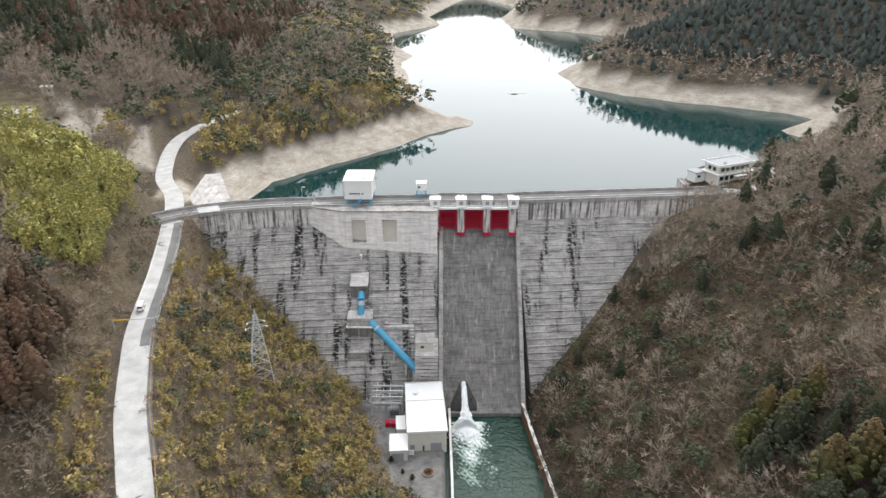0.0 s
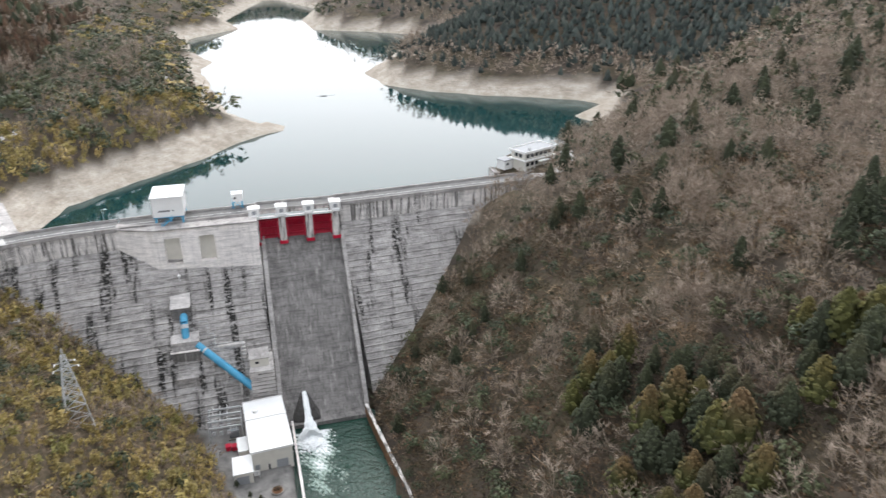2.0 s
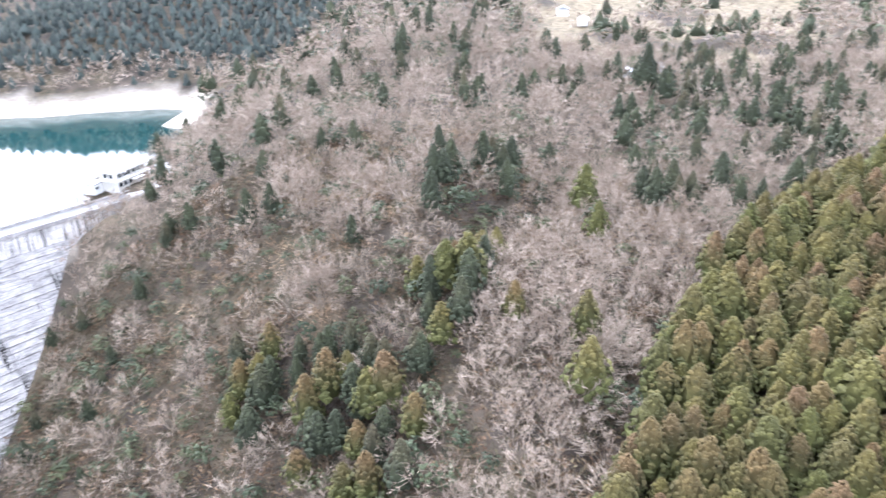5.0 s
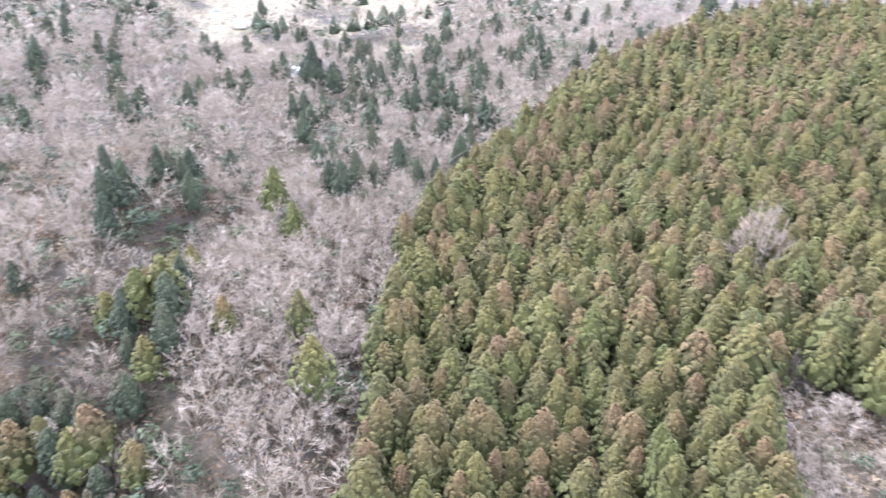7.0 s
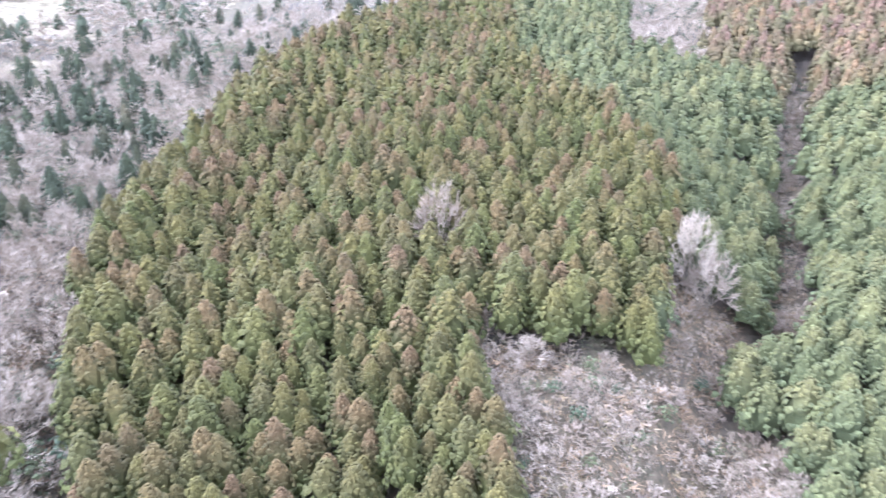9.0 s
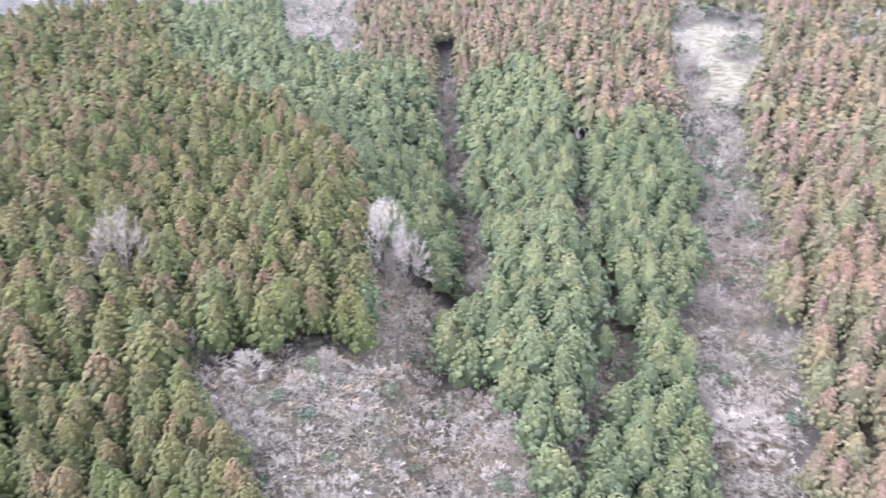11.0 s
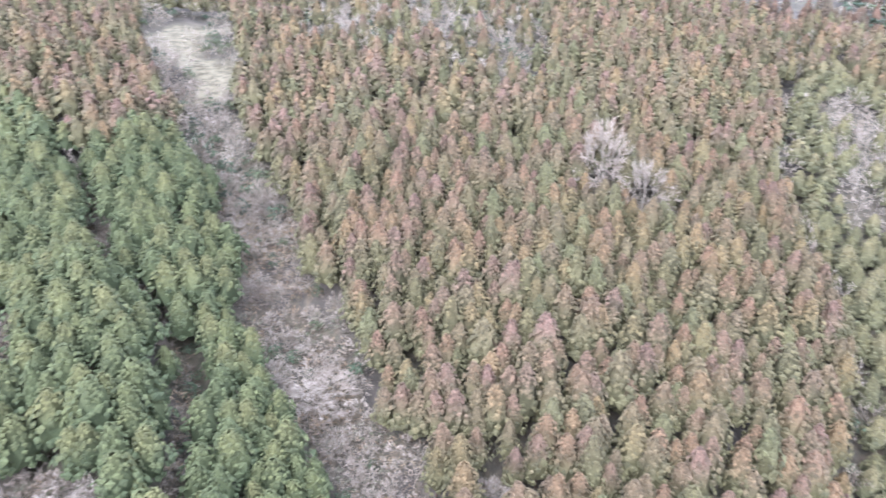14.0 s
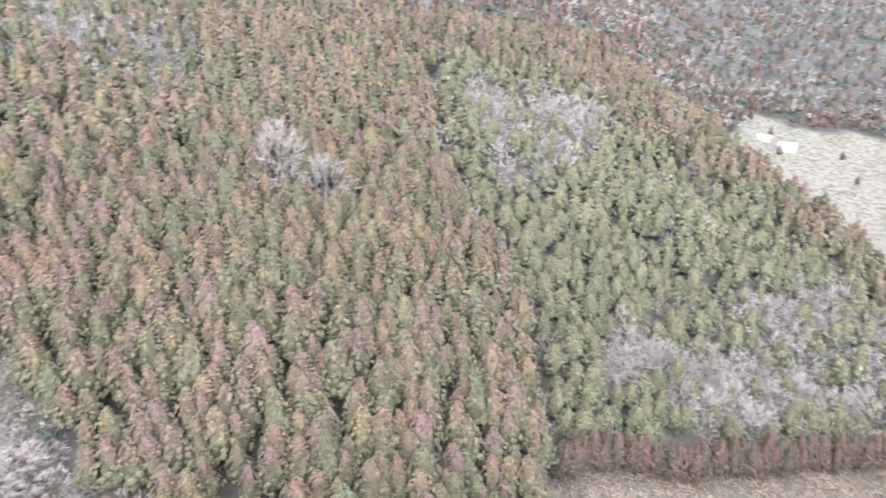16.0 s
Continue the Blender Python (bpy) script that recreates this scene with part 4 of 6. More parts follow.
def build_dam():
    dam = thing("dam", "weathered grey concrete gravity dam with black algae streaks", "dam")
    for name, line in (("right_wing_wall", RIGHT_WING), ("middle_wall", MIDDLE), ("left_wing_wall", LEFT_WING)):
        bm = bmesh.new()
        sweep(bm, line, gravity())
        part(name, bm, CONCRETE, dam)
        bm = bmesh.new()
        wall_top(bm, line, 0.01, 0.12, -7.4, -0.6)
        part("parapet_facing", bm, PALE_CONCRETE, dam, "pale streaked concrete facing")
        bm = bmesh.new()
        wall_top(bm, line, -0.1, 0.55, -0.6, 0.0)
        part("cornice", bm, SLAB_CONCRETE, dam)
        bm = bmesh.new()
        wall_top(bm, line, 0.1, 0.45, 0.0, 0.9)
        part("parapet", bm, SLAB_CONCRETE, dam)
        bm = bmesh.new()
        wall_top(bm, line, -9.0, -8.6, 0.0, 1.0)
        part("upstream_parapet", bm, SLAB_CONCRETE, dam)
        bm = bmesh.new()
        wall_top(bm, line, -8.6, 0.1, 0.0, 0.06)
        part("crest_road", bm, ASPHALT, dam, "grey asphalt crest road")
        bm = bmesh.new()
        wall_top(bm, line, -4.6, -4.4, 0.06, 0.07)
        part("centre_line", bm, LINE, dam)
    # casting lifts: thin ledges across the sloping face
    for name, line, x0, x1 in (("lift_ledge", RIGHT_WING, 0, 0), ("lift_ledge", MIDDLE, 0, 0), ("lift_ledge", LEFT_WING, 0, 0)):
        z = -9.5
        while z > -60:
            o = (-7.5 - z) * 0.8 + 0.35
            bm = bmesh.new()
            wall_top(bm, line, o - 0.8, o + 0.24 + 0.1 * math.sin(z * 7), z - 0.4, z)
            part(name, bm, CONCRETE, dam)
            z -= 2.0
    for line in (RIGHT_WING, MIDDLE, LEFT_WING):
        xs = [st[0] for st in line]
        x = xs[0] + 7.5
        while x < xs[-1] - 4:
            at = [tuple(float(np.interp(x + e, xs, [st[k] for st in line])) for k in range(4)) for e in (-0.14, 0.14)]
            bm = bmesh.new()
            sweep(bm, at, lambda k: [(0.0, -7.6), (0.62, -7.6), (46.8 + 0.62, FOOT), (46.0, FOOT)])
            part("joint_strip", bm, SLAB_CONCRETE, dam, "pale lime-marked upright joint")
            x += 15.0
    # intake block with two niches
    face_y, back_y = 242.2, 248.5
    for x0, x1 in ((-37.5, -34.2), (-28.9, -22.6), (-17.3, -2.2)):
        part("intake_pier", boxes((x0, x1, face_y, back_y, -17.5, 0)), WHITE_CONCRETE, dam, "pale board-marked concrete")
    for x0, x1 in ((-34.2, -28.9), (-22.6, -17.3)):
        part("intake_lintel", boxes((x0, x1, face_y + 0.003, back_y, -3.2, 0)), WHITE_CONCRETE, dam)
        part("intake_sill", boxes((x0, x1, face_y + 0.003, back_y, -17.5, -13.0)), WHITE_CONCRETE, dam)
        part("niche_back", boxes((x0, x1, face_y + 2.2, back_y - 0.05, -13.0, -3.2)), CREAM, dam, "cream recessed panel")
    bm = bmesh.new()
    lo = [bm.verts.new(p) for p in ((-50, 246.8, -7), (-37.5, face_y, -17.5), (-37.5, 249, -17.5), (-50, 249, -7))]
    hi = [bm.verts.new(p) for p in ((-50, 246.8, 0), (-37.5, face_y, 0), (-37.5, 249, 0), (-50, 249, 0))]
    bm.faces.new(lo[::-1]), bm.faces.new(hi)
    for k in range(4):
        bm.faces.new((lo[k], lo[(k + 1) % 4], hi[(k + 1) % 4], hi[k]))
    bmesh.ops.recalc_face_normals(bm, faces=bm.faces[:])
    part("intake_flank", bm, WHITE_CONCRETE, dam)
    bm = bmesh.new()
    sweep(bm, [(-50, 246.8, 0, -1), (-37.5, face_y, 0, -1), (-2.2, face_y, 0, -1)], lambda k: [(-6, 0.07), (0.5, 0.07), (0.5, 0.5), (-6, 0.12)])
    part("intake_deck", bm, SLAB_CONCRETE, dam)
    # spillway chute
    bm = bmesh.new()
    sweep(bm, [(0.0, 250.5, 0, -1), (28.0, 252.0, 0, -1)], lambda k: [(-9, -10.5), (0, -10.5), (1.5, -11.2), (43.5, -60), (46.5, -62), (46.5, FOOT), (-9, FOOT)])
    part("spillway_chute", bm, CHUTE_CONCRETE, dam, "dark stained spillway chute")
    for x0, x1 in ((-1.6, 0.0), (28.0, 29.4)):
        bm = bmesh.new()
        sweep(bm, [(x0, 251, 0, -1), (x1, 251, 0, -1)], lambda k: [(-3, -9.5), (2.0, -9.5), (45.5, -58.2), (47.5, -60.5), (47.5, FOOT), (-3, FOOT)])
        part("training_wall", bm, SLAB_CONCRETE, dam)
    part("ledge", boxes((0.0, 28.0, 203.0, 206.0, FOOT, -61.5)), CHUTE_CONCRETE, dam)
    # outlet hood
    bm = bmesh.new()
    rise = [(-62.0, 6.4, 203.6), (-60.5, 5.6, 204.2), (-58.5, 4.0, 205.4), (-56.3, 2.4, 207.2), (-54.2, 1.0, 209.6)]
    rings = []
    for z, half, front in rise:
        back = 207 + (z + 60) * -0.0 + max(0, z + 60) * 0.9 + 1.5
        rings.append([bm.verts.new(p) for p in ((7.4 - half, back, z), (7.4 - half * 0.75, front + 0.8, z), (7.4, front, z), (7.4 + half * 0.75, front + 0.8, z), (7.4 + half, back, z))])
    for p, q in zip(rings, rings[1:]):
        for k in range(4):
            bm.faces.new((p[k], p[k + 1], q[k + 1], q[k]))
    bm.faces.new(rings[-1])
    part("outlet_hood", bm, WET_CONCRETE, dam, "dark wet pointed outlet hood")
    # bridge over the gates
    for x in (-2.9, 6.85, 16.7, 26.6):
        bm = boxes((x - 1.25, x + 1.25, 247.5, 261, -10.5, 0.4))
        bmesh.ops.bevel(bm, geom=[e for e in bm.edges if abs(e.verts[0].co.z - e.verts[1].co.z) > 5], offset=0.35, segments=2, affect="EDGES")
        pier = part("gate_pier", bm, PALE_CONCRETE, dam)
        part("pier_cap", boxes((x - 1.9, x + 1.9, 247.0, 250.6, 0.4, 2.9), (x - 2.1, x + 2.1, 246.8, 250.8, 2.9, 3.2), (x - 1.55, x + 1.55, 246.6, 250.9, -0.5, 0.4)), WHITE, pier, "white gate hoist cap")
        part("cap_hatch", boxes((x - 0.7, x + 0.7, 246.93, 247.02, 0.9, 2.3)), GREY, pier)
        part("bearing_plate", boxes((x - 1.5, x + 1.5, 247.0, 248.6, -11.6, -10.5)), RED, pier, "red painted bearing")
    for x0, x1 in ((-1.65, 5.6), (8.1, 15.45), (17.95, 25.35)):
        gate = new("radial_gate")
        gate.parent = dam
        bm = bmesh.new()
        n = 10
        for k in range(n):
            a0, a1 = math.radians(-28 + 56 * k / n), math.radians(-28 + 56 * (k + 1) / n)
            yy = lambda a: 243.6 + 8.6 * math.cos(a)
            zz = lambda a: -6.2 + 9.2 * math.sin(a)
            bm.faces.new([bm.verts.new(p) for p in ((x0, yy(a0), zz(a0)), (x1, yy(a0), zz(a0)), (x1, yy(a1), zz(a1)), (x0, yy(a1), zz(a1)))])
        bmesh.ops.remove_doubles(bm, verts=bm.verts[:], dist=0.001)
        bmesh.ops.solidify(bm, geom=bm.faces[:], thickness=0.2)
        part("skin_plate", bm, RED, gate, "dark red curved gate plate")
        # girders and ribs: same paint as the plate, with shade in the colour
        for z in (-9.0, -6.2, -3.4):
            part("girder", boxes((x0, x1, 250.6, 251.3, z - 0.25, z + 0.25)), SHADED_RED, gate)
        for k in range(5):
            x = x0 + 0.9 + k * (x1 - x0 - 1.8) / 4
            part("rib", boxes((x - 0.08, x + 0.08, 250.75, 251.35, -9.6, -2.4)), SHADED_RED, gate)
        for x in (x0 + 0.5, x1 - 0.5):
            for z in (-8.8, -3.6):
                bm = bmesh.new()
                sweep(bm, [(x - 0.25, 0, 0, 1), (x + 0.25, 0, 0, 1)], lambda k, z=z: [(248.2, -9.9), (248.2, -9.4), (250.7, z + 0.25), (250.7, z - 0.25)])
                part("arm", bm, RED, gate)
        part("top_beam", boxes((x0, x1, 249.4, 250.6, -2.0, -1.3)), WHITE, gate, "white beam")
    part("gate_bridge", boxes((-2, 28.5, 252.2, 260.6, -1.0, 0.0)), PALE_CONCRETE, dam)
    part("bridge_road", boxes((-2, 28.5, 252.6, 260.2, 0.0, 0.05)), ASPHALT, dam)
    part("bridge_parapet", boxes((-2, 28.5, 252.2, 252.6, 0.0, 1.0)), SLAB_CONCRETE, dam)
    part("bridge_parapet", boxes((-2, 28.5, 260.2, 260.6, 0.0, 1.0)), SLAB_CONCRETE, dam)
    return dam


build_dam()


# ---------------------------------------------------------------- roads
def ribbon(name, line, offs, material, label, category, lift=0.0, kind="structure", drop=0.0):
    """A strip of road along the line between two offsets from its middle."""
    pts = np.array(line, float)
    t = np.linspace(0, len(pts) - 1, (len(pts) - 1) * 8 + 1)
    k = np.clip(t.astype(int), 0, len(pts) - 2)
    s = (t - k)[:, None]
    at = lambda i: pts[np.clip(i, 0, len(pts) - 1)]
    c = cubic(at(k - 1), at(k), at(k + 1), at(k + 2), s)
    d = np.gradient(c[:, :2], axis=0)
    d /= np.linalg.norm(d, axis=1)[:, None]
    side = np.stack([d[:, 1], -d[:, 0]], -1)
    bm = bmesh.new()
    rows = []
    for i in range(len(c)):
        a, b = (o(i / len(c)) if callable(o) else o for o in offs)
        ring = [(a, c[i, 2] + lift - 0.4), (b, c[i, 2] + lift - 0.4), (b, c[i, 2] + lift), (a, c[i, 2] + lift)]
        rows.append([bm.verts.new((*(c[i, :2] + side[i] * o), z)) for o, z in ring])
    for p, q in zip(rows, rows[1:]):
        for j in range(4):
            bm.faces.new((p[j], p[(j + 1) % 4], q[(j + 1) % 4], q[j]))
    bm.faces.new(rows[0])
    bm.faces.new(rows[-1][::-1])
    bmesh.ops.recalc_face_normals(bm, faces=bm.faces[:])
    return tagged(part(name, bm, material), label, category, kind=kind)


ribbon("road", ROAD_LINE, (-3.4, 3.4), ROAD, "pale worn concrete road along the hillside", "road")


def tube(bm, a, b, r0, r1=None, sides=8):
    """A round bar between two points."""
    a, b = Vector(a), Vector(b)
    r1 = r0 if r1 is None else r1
    q = (b - a).to_track_quat("Z", "Y")
    rings = []
    for c, rad in ((a, r0), (b, r1)):
        rings.append([bm.verts.new(c + q @ Vector((rad * math.cos(k * 2 * math.pi / sides), rad * math.sin(k * 2 * math.pi / sides), 0))) for k in range(sides)])
    for k in range(sides):
        bm.faces.new((rings[0][k], rings[0][(k + 1) % sides], rings[1][(k + 1) % sides], rings[1][k]))
    bm.faces.new(rings[0][::-1])
    bm.faces.new(rings[1])


def tubes(*specs, sides=8):
    bm = bmesh.new()
    for s in specs:
        tube(bm, *s, sides=sides)
    return bm


def soft_box(x0, x1, y0, y1, z0, z1, edge=0.08):
    bm = boxes((x0, x1, y0, y1, z0, z1))
    bmesh.ops.bevel(bm, geom=bm.edges[:], offset=edge, segments=2, affect="EDGES")
    return bm


def wedge(x0, x1, y0, y1, z0, zf, zb):
    """A block whose top falls from zb at the back to zf at the front."""
    bm = bmesh.new()
    vs = box(bm, x0, x1, y0, y1, z0, zf)
    for v in vs[6:]:
        v.co.z = zb
    return bm


def ground_at(x, y):
    return float(height(np.array([x]), np.array([y]))[0])


# ---------------------------------------------------------------- on the crest
def build_lift_house():
    at = thing("gate_lift_house", "white windowless lift house on blue steel legs", "building")
    part("wall", boxes((-37.0, -26.6, 247.5, 260.5, 3.0, 10.0)), WHITE, at)
    part("roof", boxes((-37.3, -26.3, 247.2, 260.9, 10.0, 10.35)), ROOF, at)
    part("roof_hatch", boxes((-31.5, -28.8, 249.5, 251, 10.35, 10.7)), WHITE, at)
    for k in range(5):
        part("vent", boxes((-35.0 + k * 0.8, -34.45 + k * 0.8, 247.42, 247.52, 4.9, 5.5)), DARK, at)
    part("vent", boxes((-30.4, -29.9, 247.42, 247.52, 4.9, 5.5)), DARK, at)
    for x in (-36.3, -31.5, -27.3):
        for y in (248.5, 259.5):
            part("leg", boxes((x - 0.35, x + 0.35, y - 0.35, y + 0.35, 0.05, 3.0)), BLUE, at, "blue steel leg")
    part("floor_beam", boxes((-36.9, -26.7, 248.0, 248.6, 2.5, 3.0)), BLUE, at)
    bm = bmesh.new()
    for k in range(8):
        box(bm, -34.5 + k * 0.5, -33.9 + k * 0.5, 245.6, 246.8, 0.1 + k * 0.38, 0.25 + k * 0.38)
    part("stair", bm, BLUE, at)
    part("stair_rail", tubes(((-34.4, 245.6, 1.1), (-30.4, 245.6, 4.1), 0.07), ((-34.4, 245.6, 0.1), (-34.4, 245.6, 1.1), 0.06), ((-30.4, 245.6, 2.9), (-30.4, 245.6, 4.1), 0.06)), BLUE, at)


def build_gauge_hut():
    at = thing("gauge_hut", "small white hut raised on pale blue legs", "hut")
    part("wall", boxes((-10.2, -6.6, 257.5, 261.0, 2.9, 5.7)), WHITE, at)
    part("roof", boxes((-10.4, -6.4, 257.3, 261.2, 5.7, 5.9)), ROOF, at)
    part("window", boxes((-9.7, -8.8, 257.42, 257.52, 4.0, 4.7)), GLASS, at)
    for x in (-10.2, -6.8):
        for y in (257.9, 260.6):
            part("leg", boxes((x - 0.25, x + 0.25, y - 0.25, y + 0.25, 0.05, 2.9)), BLUE, at)
    part("brace", tubes(((-10.2, 257.8, 0.3), (-6.8, 257.8, 3.2), 0.1), ((-6.8, 257.8, 0.3), (-10.2, 257.8, 3.2), 0.1)), BLUE, at)


def build_lamp(x, y, z, tall):
    at = thing("street_lamp", "slim grey street lamp beside the crest road", "lamp", at=(x, y, z))
    part("pole", tubes(((0, 0, 0), (0, 0, tall), 0.11, 0.07)), STEEL, at)
    part("arm", tubes(((0, 0, tall), (0.9, -0.6, tall + 0.25), 0.05)), STEEL, at)
    part("lamp_head", soft_box(0.6, 1.5, -0.9, -0.4, tall + 0.15, tall + 0.4), WHITE, at)


build_lift_house()
build_gauge_hut()
build_lamp(-54.5, 255.5, 0.05, 5.0)
build_lamp(113.0, 268.0, 1.0, 8.0)


# ---------------------------------------------------------------- penstock and power station
def build_penstock():
    at = thing("valve_house", "grey concrete valve house on the dam's sloping face", "building")
    part("wall", wedge(-34.2, -28.0, 230.5, 239.0, -34.0, -25.0, -21.6), CHUTE_CONCRETE, at)
    part("roof", wedge(-34.4, -27.8, 230.2, 239.0, -24.95, -24.7, -21.3), BOARDED_CONCRETE, at, "pale concrete roof slab")
    at = thing("anchor_block", "stained concrete anchor block holding the penstock", "concrete block")
    part("block", wedge(-35.0, -26.0, 221.5, 231.0, -60.5, -36.5, -32.6), CHUTE_CONCRETE, at)
    part("cap", wedge(-35.1, -25.9, 223.5, 231.0, -36.6, -34.6, -32.2), BOARDED_CONCRETE, at, "pale board-marked cap")
    part("ledge", boxes((-35.3, -25.7, 221.0, 222.4, -37.3, -36.8)), WHITE_CONCRETE, at)
    part("lower_wall", wedge(-34.6, -26.2, 216.0, 222.0, -60.5, -44.5, -43.0), CONCRETE, at)
    pen = thing("penstock", "bright blue steel penstock pipe in two runs", "pipe")
    part("upper_pipe", tubes(((-30.4, 231.5, -27.6), (-30.3, 228.5, -29.6), 1.25), ((-30.3, 228.5, -29.6), (-30.3, 226.0, -34.5), 1.25), sides=18), BLUE, pen)
    part("joint_ring", tubes(((-30.3, 228.3, -30.0), (-30.3, 227.6, -31.3), 1.36), sides=18), STEEL, pen, "grey coupling ring")
    a, b = Vector((-26.6, 223.2, -36.0)), Vector((-9.0, 211.8, -49.6))
    part("lower_pipe", tubes((a, b, 1.3), sides=20), BLUE, pen)
    for u in (0.12, 0.42, 0.7):
        c, d = a + (b - a) * u, a + (b - a) * (u + 0.025)
        part("joint_ring", tubes((c, d, 1.42), sides=20), STEEL if u < 0.2 else BLUE, pen)
    for u in (0.25, 0.5, 0.75, 0.92):
        c = a + (b - a) * u
        part("support", boxes((c.x - 0.4, c.x + 0.4, c.y - 1.4, c.y + 3.0, -60.2, c.z - 0.9)), BOARDED_CONCRETE, pen)
    tower = thing("surge_tower", "board-marked concrete tower against the spillway wall", "tower")
    part("wall", boxes((-9.9, -1.8, 210.5, 224.0, -60.3, -42.2)), BOARDED_CONCRETE, tower)
    for k in range(11):
        part("band", boxes((-10.0, -1.7, 210.38, 210.52, -58.6 + k * 1.5, -58.35 + k * 1.5)), CONCRETE, tower)
    hut = thing("tower_hut", "small white hut on top of the concrete tower", "hut")
    part("wall", boxes((-9.6, -3.4, 213.5, 219.0, -42.2, -39.0)), CREAM, hut)
    part("roof", wedge(-9.9, -3.1, 213.1, 219.4, -39.0, -38.8, -38.2), SLAB_CONCRETE, hut)
    part("window", boxes((-7.9, -6.7, 213.4, 213.52, -41.0, -40.2)), GLASS, hut)
    stair = thing("access_stair", "grey concrete stair and walkway stepping down the dam face", "stairs")
    path = [(-25.6, 230.5, -31.5), (-23.0, 230.0, -31.5), (-22.8, 227.2, -35.0), (-21.0, 227.0, -35.0), (-20.8, 224.5, -38.0), (-11.5, 224.0, -38.0), (-11.3, 221.0, -42.0)]
    for p, q in zip(path, path[1:]):
        p, q = Vector(p), Vector(q)
        bm = bmesh.new()
        d = (q - p)
        n = max(1, int(d.length / 1.2)) if abs(d.z) > 1 else 1
        for k in range(n):
            c0, c1 = p + d * (k / n), p + d * ((k + 1) / n)
            box(bm, min(c0.x, c1.x) - 0.7, max(c0.x, c1.x) + 0.7, min(c0.y, c1.y) - 0.7, max(c0.y, c1.y) + 1.5, min(c0.z, c1.z) - 1.2, min(c0.z, c1.z))
        part("flight", bm, BOARDED_CONCRETE, stair)
        part("handrail", tubes((p + Vector((0, -0.7, 1.0)), q + Vector((0, -0.7, 1.0)), 0.09), (p + Vector((0, -0.7, 0)), p + Vector((0, -0.7, 1.0)), 0.08)), STEEL, stair)
    pipe = thing("drain_post", "rust-streaked drain post on the dam face", "pipe")
    part("post", tubes(((-30.9, 240.5, -17.6), (-30.9, 239.6, -16.4), 0.5), ((-30.9, 239.6, -21), (-30.9, 239.6, -16.4), 0.2)), WHITE, pipe)


def house(name, label, cx, cy, z0, w, d, h, turn, wall, roof, eave=0.4, pitch=0.0, windows=(), category="building"):
    """A plain building with roof slab or gable, and openings on its front."""
    at = thing(name, label, category, at=(cx, cy, z0), turn=turn)
    part("wall", boxes((-w / 2, w / 2, -d / 2, d / 2, -1.0, h)), wall, at)
    if pitch:
        bm = bmesh.new()
        x, y = w / 2 + eave, d / 2 + eave
        ridge = [bm.verts.new((-x, 0, h + pitch)), bm.verts.new((x, 0, h + pitch))]
        low = [bm.verts.new(p) for p in ((-x, -y, h - 0.05), (x, -y, h - 0.05), (x, y, h - 0.05), (-x, y, h - 0.05))]
        for f in ((low[0], low[1], ridge[1], ridge[0]), (low[2], low[3], ridge[0], ridge[1]), (low[3], low[0], ridge[0]), (low[1], low[2], ridge[1]), low[::-1]):
            bm.faces.new(f)
        part("roof", bm, roof, at)
    else:
        part("roof", boxes((-w / 2 - eave, w / 2 + eave, -d / 2 - eave, d / 2 + eave, h, h + 0.35)), roof, at)
    for x0, x1, za, zb, kind in windows:
        part(kind, boxes((x0, x1, -d / 2 - 0.06, -d / 2 + 0.02, za, zb)), GLASS if kind == "window" else GREY if kind == "shutter" else DARK, at)
    return at


